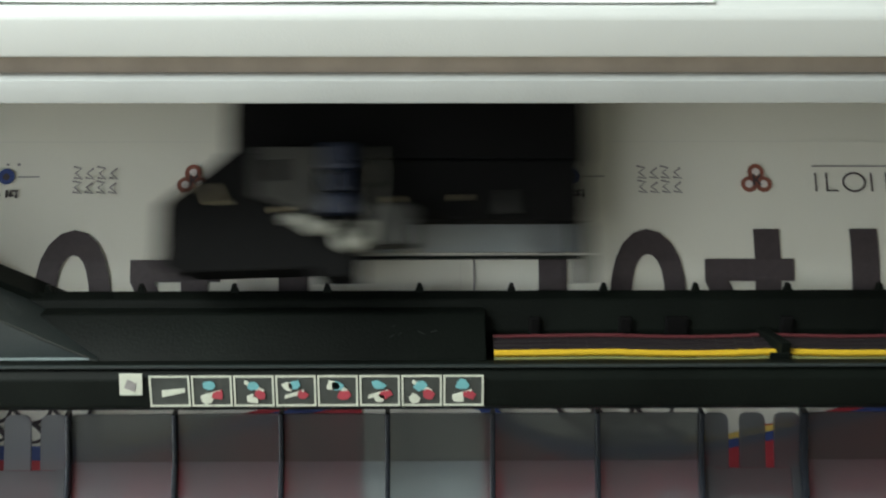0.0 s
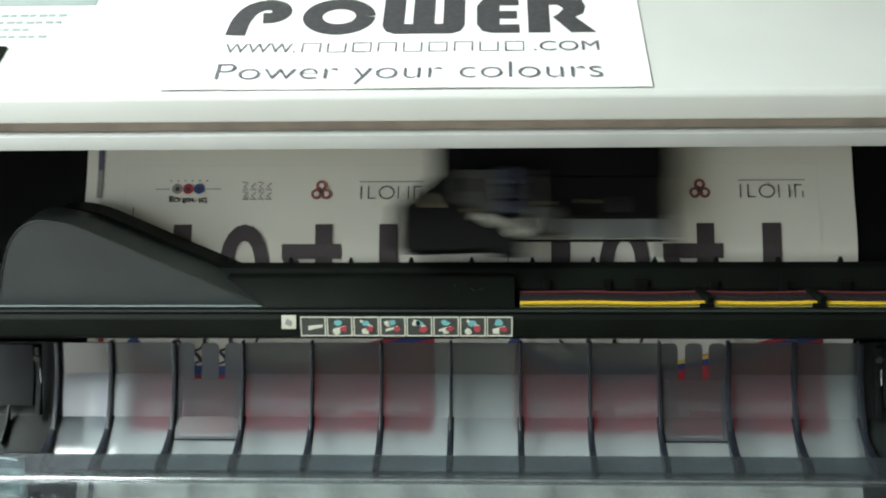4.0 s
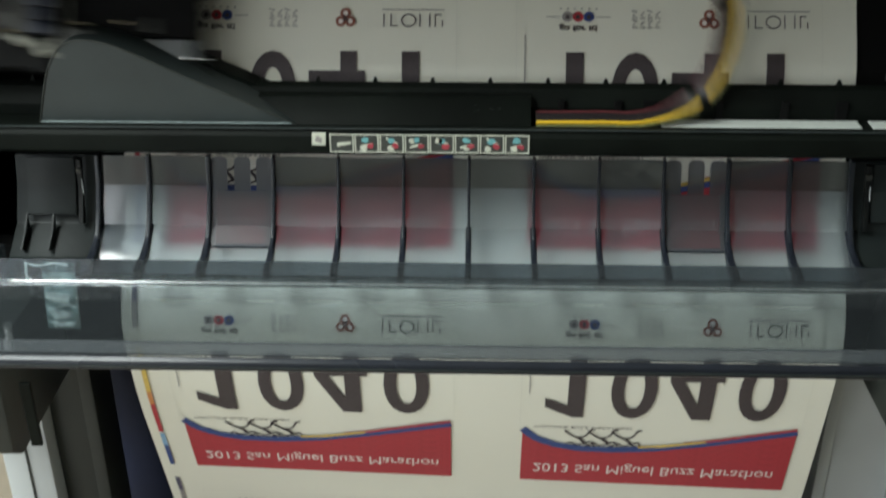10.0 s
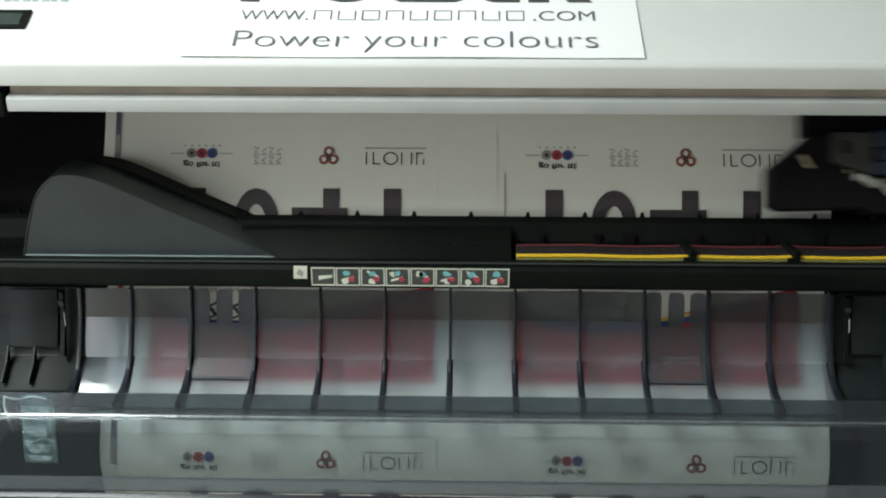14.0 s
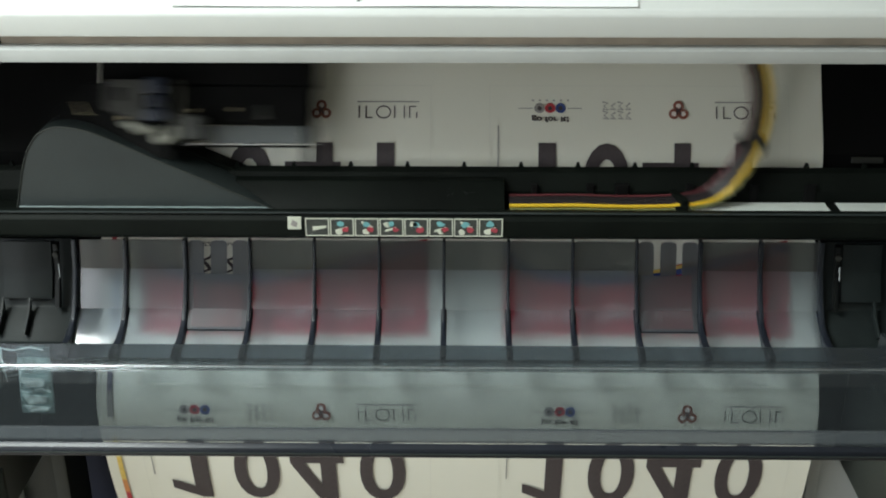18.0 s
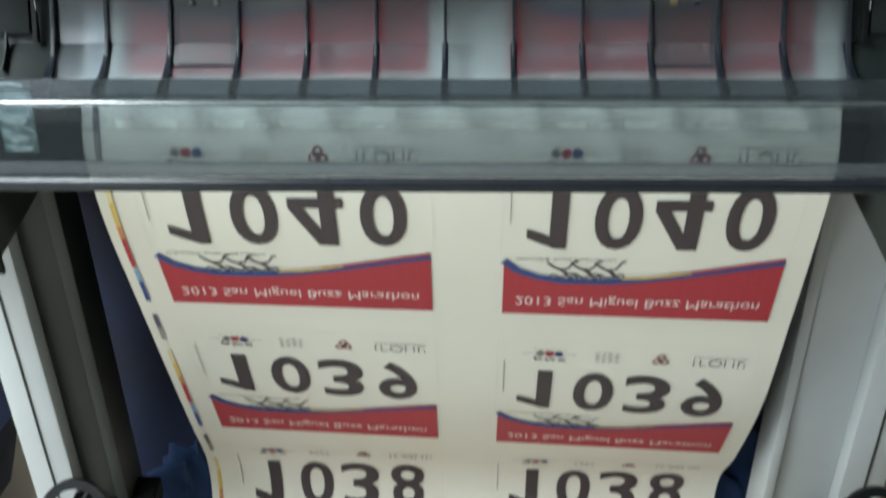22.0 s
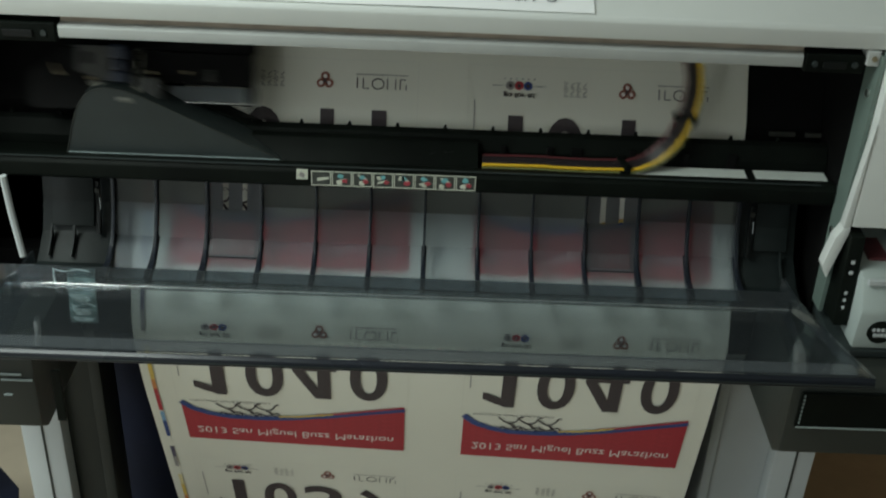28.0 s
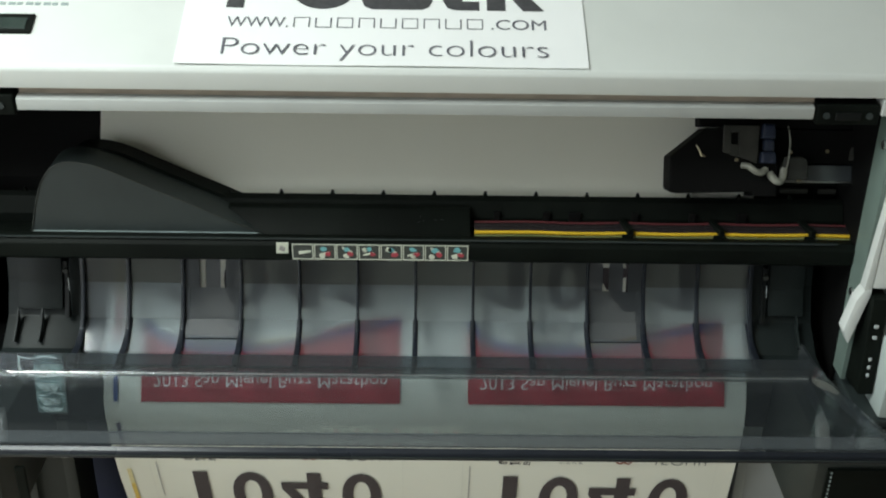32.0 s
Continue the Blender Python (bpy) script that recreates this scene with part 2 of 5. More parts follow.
# ---- builders ----
def part(name, bm, material, parent=None, label=""):
    me = bpy.data.meshes.new(name)
    bm.normal_update()
    bm.to_mesh(me)
    bm.free()
    for m in material if isinstance(material, (list, tuple)) else [material]:
        me.materials.append(M[m] if isinstance(m, str) else m)
    ob = new(name, me)
    if parent:
        ob.parent = parent
    if label:
        ob["label"] = label
    if material in ("clear", "frost", "hatch", "smoke", "hinge", "rod_clear"):
        ob.visible_shadow = False
    return ob


def thing(name, label, category, group="", kind="", at=None):
    e = new(name)
    e.empty_display_size = 0.05
    if at:
        e.matrix_basis = at
    return tagged(e, label, category, group, kind)


def box(x0, x1, y0, y1, z0, z1, bevel=0.0, seg=2, bm=None, m=None):
    """A box, bevelled, added to bm or to a new bmesh."""
    b = bmesh.new()
    bmesh.ops.create_cube(b, size=1)
    t = Matrix.Translation(((x0 + x1) / 2, (y0 + y1) / 2, (z0 + z1) / 2)) @ Matrix.Diagonal((abs(x1 - x0), abs(y1 - y0), abs(z1 - z0), 1))
    bmesh.ops.transform(b, matrix=t, verts=b.verts)
    if bevel:
        bmesh.ops.bevel(b, geom=b.edges[:], offset=bevel, segments=seg, affect="EDGES", profile=0.6)
    if m is not None:
        bmesh.ops.transform(b, matrix=m, verts=b.verts)
    return merge(bm, b) if bm else b


def merge(bm, b, slot=None):
    if slot is not None:
        for f in b.faces:
            f.material_index = slot
    me = bpy.data.meshes.new("tmp")
    b.to_mesh(me)
    b.free()
    bm.from_mesh(me)
    bpy.data.meshes.remove(me)
    return bm


def prism(outline, x0, x1, bevel=0.0, plane="yz", seg=2):
    """An outline of (y, z) pulled along x, or of (x, z) pulled along y, or of (x, y) pulled along z."""
    b = bmesh.new()

    def at(p, q):
        return {"yz": (q, p[0], p[1]), "xz": (p[0], q, p[1]), "xy": (p[0], p[1], q)}[plane]

    a = [b.verts.new(at(p, x0)) for p in outline]
    c = [b.verts.new(at(p, x1)) for p in outline]
    n = len(outline)
    b.faces.new(a)
    b.faces.new(c[::-1])
    for i in range(n):
        b.faces.new((a[i], c[i], c[(i + 1) % n], a[(i + 1) % n]))
    bmesh.ops.recalc_face_normals(b, faces=b.faces)
    if bevel:
        bmesh.ops.bevel(b, geom=b.edges[:], offset=bevel, segments=seg, affect="EDGES", profile=0.6)
    return b


def slab(line, thick, x0, x1, bevel=0.0):
    """A sheet of that thickness along a (y, z) line, pulled along x."""
    pts = [Vector((p[0], p[1])) for p in line]
    other = []
    for i, p in enumerate(pts):
        d = (pts[min(i + 1, len(pts) - 1)] - pts[max(i - 1, 0)]).normalized()
        other.append(p + Vector((d.y, -d.x)) * thick)
    return prism([tuple(p) for p in pts] + [tuple(p) for p in other[::-1]], x0, x1, bevel)


def cyl(p, q, r, seg=20, r2=None, bevel=0.0):
    p, q = Vector(p), Vector(q)
    b = bmesh.new()
    bmesh.ops.create_cone(b, cap_ends=True, segments=seg, radius1=r, radius2=r if r2 is None else r2, depth=(q - p).length)
    if bevel:
        bmesh.ops.bevel(b, geom=[e for e in b.edges if len(e.link_faces) == 2 and e.calc_face_angle(0) > 1], offset=bevel, segments=2, affect="EDGES")
    rot = (q - p).to_track_quat("Z", "Y").to_matrix().to_4x4()
    bmesh.ops.transform(b, matrix=Matrix.Translation((p + q) / 2) @ rot, verts=b.verts)
    return b


def smooth(ob, angle=40):
    for p in ob.data.polygons:
        p.use_smooth = True
    ob.data.set_sharp_from_angle(angle=radians(angle))
    return ob


def tube(points, r, seg=10):
    """A round tube along points."""
    b = bmesh.new()
    rings = []
    pts = [Vector(p) for p in points]
    for i, p in enumerate(pts):
        d = (pts[min(i + 1, len(pts) - 1)] - pts[max(i - 1, 0)]).normalized()
        u = d.cross(Vector((0, 0, 1)) if abs(d.z) < 0.9 else Vector((1, 0, 0))).normalized()
        v = d.cross(u)
        rings.append([b.verts.new(p + r * (math.cos(a) * u + math.sin(a) * v)) for a in [2 * math.pi * k / seg for k in range(seg)]])
    for a, c in zip(rings, rings[1:]):
        for k in range(seg):
            b.faces.new((a[k], a[(k + 1) % seg], c[(k + 1) % seg], c[k]))
    b.faces.new(rings[0][::-1])
    b.faces.new(rings[-1])
    bmesh.ops.recalc_face_normals(b, faces=b.faces)
    return b


def lettering(text, width, height, heavy=0.0):
    """Flat letters filling width x height from the origin, as a bmesh in the xy plane."""
    cu = bpy.data.curves.new("letters", "FONT")
    cu.body, cu.size, cu.offset, cu.resolution_u = text, 1.0, heavy, 5
    ob = bpy.data.objects.new("letters", cu)
    me = bpy.data.meshes.new_from_object(ob)
    bpy.data.objects.remove(ob)
    b = bmesh.new()
    b.from_mesh(me)
    bpy.data.meshes.remove(me)
    xs, ys = [v.co.x for v in b.verts], [v.co.y for v in b.verts]
    sx = width / (max(xs) - min(xs))
    sy = height / (max(ys) - min(ys)) if height else sx
    for v in b.verts:
        v.co = ((v.co.x - min(xs)) * sx, (v.co.y - (min(ys) if height else 0)) * sy, 0)
    return b


def flat(points):
    b = bmesh.new()
    b.faces.new([b.verts.new((x, y, 0)) for x, y in points])
    return b


def disc(x, y, r, seg=14, ry=None):
    return flat([(x + r * math.cos(2 * math.pi * k / seg), y + (ry or r) * math.sin(2 * math.pi * k / seg)) for k in range(seg)])


def stroke(pts, w):
    """A flat band of width w along points."""
    b = bmesh.new()
    pts = [Vector(p) for p in pts]
    row = []
    for i, p in enumerate(pts):
        d = (pts[min(i + 1, len(pts) - 1)] - pts[max(i - 1, 0)]).normalized()
        n = Vector((-d.y, d.x)) * w / 2
        row.append((b.verts.new((*(p + n), 0)), b.verts.new((*(p - n), 0))))
    for (a, c), (e, g) in zip(row, row[1:]):
        b.faces.new((a, c, g, e))
    return b


def round_way(pts, n=8):
    """Catmull-Rom through the points."""
    v = [Vector(p) for p in pts]
    v = [2 * v[0] - v[1], *v, 2 * v[-1] - v[-2]]
    out = []
    for i in range(1, len(v) - 2):
        p0, p1, p2, p3 = v[i - 1 : i + 3]
        for k in range(n):
            t = k / n
            out.append(0.5 * (2 * p1 + (p2 - p0) * t + (2 * p0 - 5 * p1 + 4 * p2 - p3) * t * t + (3 * p1 - p0 - 3 * p2 + p3) * t**3))
    return out + [v[-2]]


# ---- the room ----
def room():
    part("floor", box(-2.4, 2.4, -2.4, 2.2, -0.05, 0.0), "floor")["kind"] = "structure"
    part("ceiling", box(-2.4, 2.4, -2.4, 2.2, 2.7, 2.75), "ceiling")["kind"] = "structure"
    part("wall_north", box(-2.4, 2.4, 2.2, 2.3, 0, 2.7), "wall")["kind"] = "structure"
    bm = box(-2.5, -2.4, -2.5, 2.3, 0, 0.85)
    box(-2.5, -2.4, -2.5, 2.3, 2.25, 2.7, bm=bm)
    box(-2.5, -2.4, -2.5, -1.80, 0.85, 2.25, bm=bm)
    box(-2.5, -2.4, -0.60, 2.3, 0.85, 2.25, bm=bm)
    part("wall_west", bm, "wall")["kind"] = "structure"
    # unseen opening, added to go with the light from the left
    side = thing("added_side_window", "unseen white framed side window added for light from the left", "window", kind="structure")
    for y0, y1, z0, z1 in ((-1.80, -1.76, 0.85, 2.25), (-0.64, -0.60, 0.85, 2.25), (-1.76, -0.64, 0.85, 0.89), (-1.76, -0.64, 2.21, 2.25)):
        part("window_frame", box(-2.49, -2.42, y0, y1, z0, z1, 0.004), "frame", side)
    part("wall_east", box(2.4, 2.5, -2.5, 2.3, 0, 2.7), "wall")["kind"] = "structure"
    bm = box(-2.4, 2.4, -2.5, -2.4, 0, 0.1)
    box(-2.4, 2.4, -2.5, -2.4, 2.6, 2.7, bm=bm)
    box(-2.4, -2.32, -2.5, -2.4, 0.1, 2.6, bm=bm)
    box(-1.26, 2.4, -2.5, -2.4, 0.1, 2.6, bm=bm)
    part("wall_south", bm, "wall")["kind"] = "structure"
    win = thing("window_1", "white framed window letting in overcast daylight", "window", kind="structure")
    for x0, x1, z0, z1 in ((-2.32, -2.28, 0.1, 2.6), (-1.30, -1.26, 0.1, 2.6), (-2.28, -1.30, 0.1, 0.14), (-2.28, -1.30, 2.56, 2.6)):
        part("window_frame", box(x0, x1, -2.49, -2.42, z0, z1, 0.004), "frame", win)
    # unseen fitting, made up to hold the added overhead light
    lamp = thing("added_ceiling_fitting", "unseen white ceiling light fitting added for light from above", "lamp")
    part("diffuser", box(-1.95, -0.75, -0.72, 0.48, 2.612, 2.628, 0.002), "frame", lamp)
    part("housing", box(-2.00, -0.70, -0.77, 0.53, 2.63, 2.70, 0.006), "frame", lamp)


room()

# ---- the printer ----
XL, XR = -0.43, 0.446
CX = 0.054
printer = thing("wide_format_printer", "off-white and black wide-format inkjet printer on a stand, printing a roll", "printer")
SLOPE = radians(24)
# the way of the paper, (y, z), from under the cover down to the loop below the take-up roll
PATH_YZ = [(0.745, 1.350), (0.674, 1.206), (0.635, 1.138), (0.627, 1.085), (0.618, 1.040), (0.602, 1.006), (0.573, 0.975), (0.552, 0.940)]
# below the door the web bulges more under the second column than under the first
HANG_L = [(0.551, 0.905), (0.563, 0.841), (0.595, 0.736), (0.637, 0.602), (0.686, 0.471), (0.714, 0.407), (0.722, 0.373), (0.720, 0.338), (0.704, 0.308), (0.678, 0.285), (0.612, 0.264), (0.542, 0.263)]
HANG_R = [(0.549, 0.905), (0.559, 0.841), (0.584, 0.733), (0.618, 0.598), (0.670, 0.468), (0.703, 0.406), (0.714, 0.373), (0.715, 0.338), (0.701, 0.306), (0.677, 0.281), (0.612, 0.256), (0.543, 0.253)]


def cover():
    """The sloping top cover, with its folded front edge, brownish shaded groove and lower rail."""
    top = [(0.549, 1.2640), (0.5425, 1.2650), (0.5405, 1.2815), (0.543, 1.286), (0.93, 1.286 + 0.387 * math.tan(SLOPE)), (0.93, 1.44), (0.562, 1.270)]
    smooth(part("top_cover", prism(top, -0.50, 0.64, 0.0015), "white", printer, "off-white sloping top cover"), 30)
    part("shaded_groove", box(-0.29, 0.38, 0.5535, 0.575, 1.2560, 1.2655), "pink_gap", printer, "dull brownish groove with its soft shadow in the colour")
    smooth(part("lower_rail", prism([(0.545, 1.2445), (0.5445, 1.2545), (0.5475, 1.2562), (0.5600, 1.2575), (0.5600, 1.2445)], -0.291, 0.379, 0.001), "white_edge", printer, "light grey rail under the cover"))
    for x0, x1 in ((-0.36, -0.2925), (0.3805, 0.434)):
        b = box(x0, x1, 0.5435, 0.575, 1.2405, 1.2585, 0.0015)
        latch = part("latch_block", b, "black", printer, "black cover hinge block")
        w = x1 - x0
        part("latch_slot", box(x0 + 0.30 * w, x1 - 0.30 * w, 0.5415, 0.5433, 1.245, 1.252, 0.0008), "black_gloss", latch)
        for q in (0.16, 0.84):
            part("screw", cyl((x0 + q * w, 0.5437, 1.249), (x0 + q * w, 0.5420, 1.249), 0.0028, 12), "charcoal", latch)
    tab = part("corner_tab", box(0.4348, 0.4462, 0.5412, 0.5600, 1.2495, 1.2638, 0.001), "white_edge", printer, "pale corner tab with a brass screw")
    part("screw", cyl((0.4410, 0.5414, 1.2567), (0.4410, 0.5396, 1.2567), 0.0026, 12), "brass", tab)


cover()


def body():
    part("back_wall", box(-0.50, 0.64, 0.80, 0.93, 0.86, 1.43), "inside", printer)
    part("inner_back", prism([(0.69, 1.14), (0.70, 1.14), (0.80, 1.40), (0.79, 1.40)], XL, XR), "inside", printer)
    # left housing
    part("left_inner_wall", box(-0.445, -0.43, 0.56, 0.80, 0.92, 1.30), "inside", printer)
    smooth(part("left_side_cover", box(-0.50, -0.445, 0.52, 0.90, 0.93, 1.266, 0.012, 3), "white", printer, "off-white side cover"))
    # right housing
    part("right_side_plate", prism([(0.5365, 1.26), (0.570, 1.26), (0.566, 1.10), (0.560, 0.985), (0.5365, 0.985)], 0.4465, 0.4505), "sea_metal", printer, "grey-green metal side plate")
    part("right_inner_wall", prism([(0.5705, 1.26), (0.80, 1.26), (0.80, 0.92), (0.561, 0.92), (0.5665, 1.10)], 0.4465, 0.4505), "inside", printer)
    for y, z in ((0.552, 1.072), (0.55, 1.22)):
        part("screw", cyl((0.4465, y, z), (0.4445, y, z), 0.004, 12), "steel", printer)
    smooth(part("right_side_cover", prism([(0.525, 1.266), (0.522, 1.092), (0.80, 1.092), (0.80, 1.266)], 0.4515, 0.64, 0.003), "white", printer, "off-white side cover over the ink bay"))
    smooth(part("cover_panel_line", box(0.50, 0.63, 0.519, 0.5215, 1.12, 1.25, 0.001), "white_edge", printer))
    smooth(part("cover_return", prism([(0.4513, 1.200), (0.4442, 1.0912), (0.4513, 1.0912)], 0.5225, 0.534, 0.0006, "xz"), "white", printer))
    smooth(part("bay_frame", prism([(0.4515, 1.0915), (0.4445, 1.0905), (0.4390, 1.080), (0.4330, 1.048), (0.4400, 1.034), (0.4515, 1.0865)], 0.522, 0.536, 0.001, "xz"), "white", printer, "off-white corner frame of the ink bay"))
    # platen, the black guide with its pins
    part("platen", slab([(y + 0.006, z) for y, z in PATH_YZ[:4]], -0.012, XL, XR), "inside", printer)
    part("paper_guide", prism([(0.604, 1.090), (0.604, 1.118), (0.611, 1.132), (0.617, 1.135), (0.622, 1.132), (0.624, 1.090)], XL, XR, 0.001), "black", printer, "long black paper guide edge with small pins")
    x = -0.42
    while x < 0.42:
        part("guide_pin", prism([(x - 0.0022, 1.1345), (x + 0.0022, 1.1345), (x + 0.0008, 1.1385), (x - 0.0008, 1.1385)], 0.615, 0.619, plane="xz"), "black", printer)
        x += 0.0480
    for x0, x1 in ((0.390, 0.417), (0.427, 0.444)):
        part("platen_slot", box(x0, x1, 0.6305, 0.6335, 1.1335, 1.1385, 0.0008), "bracket", printer, "worn grey platen slot")
    for x, w in ((0.117, 0.004), (0.163, 0.005), (0.187, 0.010), (0.246, 0.005), (0.30, 0.005), (0.345, 0.008)):
        part("guide_slot", box(x - 0.001, x + w + 0.001, 0.6015, 0.6045, 1.108, 1.1255, 0.0014), "inside", printer)


def beam():
    """The front beam with its tube channel, the flat box on it and the wedge-shaped end cover."""
    smooth(part("front_beam", prism([(0.568, 1.090), (0.563, 1.094), (0.563, 1.108), (0.568, 1.113), (0.578, 1.112), (0.580, 1.1085), (0.603, 1.1085), (0.603, 1.085)], XL, 0.4455, 0.001), "black", printer, "long black front beam"))
    part("beam_edge_line", box(XL, 0.43, 0.565, 0.567, 1.1132, 1.1142), "charcoal", printer)
    smooth(part("tube_cover_box", prism([(0.5795, 1.1045), (0.5795, 1.1105), (0.600, 1.1285), (0.610, 1.1285), (0.610, 1.1045)], -0.132, 0.0935, 0.0012), "black", printer, "flat black cover over the ink tubes"))
    rng = random.Random(12)
    for k in range(5):
        x, u = 0.045 + 0.03 * rng.random(), rng.uniform(0.3, 0.8)
        y, z, w, d = 0.5795 + 0.0205 * u, 1.1105 + 0.018 * u, rng.uniform(0.001, 0.005), rng.uniform(-0.1, 0.1)
        part("scratch", tube([(x, y - 0.0001, z + 0.0001), (x + w, y - 0.0001 + 0.0205 * d, z + 0.0001 + 0.018 * d)], 0.00016, 4), "charcoal", printer)
    fin = [(-0.3095, 1.1118), (-0.3005, 1.1448), (-0.2945, 1.161), (-0.2863, 1.1735), (-0.2785, 1.1795), (-0.2685, 1.1825), (-0.2553, 1.1818), (-0.2375, 1.1772), (-0.211, 1.1650), (-0.180, 1.1503), (-0.149, 1.1362), (-0.122, 1.1232), (-0.098, 1.1118)]
    fin = [fin[0], *[tuple(p) for p in round_way(fin[1:-1], 4)], fin[-1]]
    b = prism(fin, 0.5785, 0.612, plane="xz")
    smooth(part("end_cover_fin", b, "charcoal", printer, "dark grey wedge-shaped end cover with a rounded top"), 50)
    rim = [(x, 0.5782, z - 0.0006) for x, z in fin]
    smooth(part("fin_rim", tube(rim, 0.0007, 6), "leg_grey", printer, "thin grey rim of the wedge cover"))
    # bottom edge highlight of the wedge, put on as a light grey strip
    part("fin_base_highlight", box(fin[0][0] + 0.002, fin[-1][0] - 0.004, 0.5775, 0.5784, 1.1125, 1.1135), "print_grey", printer, "lower edge highlight painted light grey")
    part("fin_back", prism([(x + 0.010, z - 0.001) for x, z in fin], 0.6125, 0.632, plane="xz"), "black", printer)



body()
beam()

RIB_LINE = [(0.606, 1.070), (0.601, 1.046), (0.592, 1.025), (0.581, 1.006), (0.561, 0.9955), (0.538, 0.990)]
FACETS = [(0.6095, 1.0685), (0.6035, 1.0440), (0.5882, 1.0128), (0.5590, 0.9938), (0.541, 0.9898)]
RIBS = [-0.277, -0.233, -0.181, -0.125, -0.069, -0.013, 0.043, 0.0985, 0.154, 0.209, 0.2635, 0.3155, 0.367]


def guide():
    """The frosted paper guide in faceted panels, each between two curved ribs."""
    for i, (a, b) in enumerate(zip(RIBS, RIBS[1:])):
        line = FACETS[1:] if i not in (2, 9) else [(0.5735, 1.0032), *FACETS[3:]]
        part("guide_panel", slab(line, -0.0025, a + 0.0010, b - 0.0010), "frost", printer, "frosted smoky panel with the print showing through")
        if i in (2, 9):
            w = b - a
            h = part("hatch", slab([(0.6010, 1.0405), (0.5865, 1.0140), (0.5720, 1.0015)], -0.002, a + 0.0015, b - 0.0015), "hatch", printer, "smoky inspection hatch with two open slots")
            for u0, u1 in ((0.0, 0.26), (0.38, 0.64), (0.74, 1.0)):
                x0, x1, r = a + 0.0015 + u0 * (w - 0.003), a + 0.0015 + u1 * (w - 0.003), 0.0035
                tab = [(x0, 0.0), (x1, 0.0), (x1, 0.029 - r), (x1 - 0.3 * r, 0.029 - 0.3 * r), (x1 - r, 0.029), (x0 + r, 0.029), (x0 + 0.3 * r, 0.029 - 0.3 * r), (x0, 0.029 - r)]
                t = prism(tab, -0.001, 0.001, 0, "xy")
                bmesh.ops.transform(t, matrix=Matrix.Translation((0, 0.6012, 1.0407)) @ pose(0, 0, 0, 71, 0, 0), verts=t.verts)
                part("hatch_tab", t, "hatch", h)
            part("hatch_edge", box(a + 0.0015, b - 0.0015, 0.5704, 0.5722, 1.0002, 1.0018, 0.0004), "grey_rib", h)
            for x in (a + 0.0042, b - 0.0042):
                part("hatch_side", slab([(0.6000, 1.0420), (0.5850, 1.0135), (0.5710, 1.0020)], -0.0015, x - 0.0022, x + 0.0022), "hatch", h)
        else:
            # top facet, darkened by its tint for the beam's shadow
            part("guide_brow", slab(FACETS[:2], -0.0025, a + 0.0010, b - 0.0010), "smoke", printer, "upper guide facet tinted darker for the beam's shade")
    for i, x in enumerate(RIBS):
        w = 0.0026 if 2 < i < 10 else 0.0036
        out = [(y - 0.0015 - 0.0075 * (k / 5) ** 1.5, z + 0.0005 + 0.0035 * (k / 5) ** 1.5) for k, (y, z) in enumerate(RIB_LINE)]
        rib = prism(out + [(y + 0.005, z + 0.001) for y, z in RIB_LINE[::-1]], x - w / 2, x + w / 2, 0.0006)
        smooth(part("rib", rib, "grey_rib", printer))
        low = [(0.5870, 1.0150), (0.5740, 1.0050), (0.5560, 1.0002), (0.5440, 1.0010), (0.5320, 0.9985), (0.5345, 0.985), (0.5370, 0.983), (0.5485, 0.9925), (0.5650, 0.9950), (0.5900, 1.0110)]
        smooth(part("rib_foot", prism(low, x - w / 2 - 0.0012, x + w / 2 + 0.0012, 0.0005, seg=1), "grey_rib", printer))
    # satin black end pieces beside the paper, each with a raised flat, a clip and webs
    for s, x0, x1 in ((-1, -0.352, -0.2795), (1, 0.3695, 0.430)):
        smooth(part("guide_end", slab([(y + 0.005, z - 0.001) for y, z in FACETS], -0.012, x0, x1, 0.001), "guide_black", printer, "black end piece of the paper guide"), 20)
        a, b = (x0 + 0.012, x1 - 0.018) if s < 0 else (x0 + 0.016, x1 - 0.010)
        smooth(part("end_flat", slab([(0.6075, 1.0680), (0.6015, 1.0440), (0.5905, 1.0210)], -0.0035, a, b, 0.0008), "guide_black", printer, "raised satin black plate"))
        c = b + 0.006 if s < 0 else a - 0.006
        part("end_post", prism([(0.6060, 1.0690), (0.5990, 1.0690), (0.5960, 1.0440), (0.5830, 1.0160), (0.5900, 1.0130)], c - 0.002, c + 0.002, 0.0006), "black_gloss", printer)
        smooth(part("end_clip", cyl((c, 0.5995, 1.0600), (c, 0.5955, 1.0600), 0.0028, 14, None, 0.0006), "bracket", printer, "dull metal clip"))
        part("end_wire", tube([(c + 0.002, 0.5960, 1.0520), (c + 0.0025, 0.5935, 1.0400)], 0.0005, 6), "leg_white", printer)
        for q in (0.0, 0.55) if s < 0 else (0.8,):
            x = a + q * (b - a)
            part("web", prism([(0.5890, 1.0230), (0.5800, 1.0120), (0.5640, 1.0010), (0.5700, 0.9960), (0.5880, 1.0100)], x - 0.0011, x + 0.0011, 0.0004), "guide_black", printer)
    part("chassis_front", box(XL, 0.445, 0.60, 0.62, 0.90, 0.985), "inside", printer)
    part("chassis_bottom", box(-0.44, 0.44, 0.60, 0.90, 0.88, 0.92), "inside", printer)


guide()


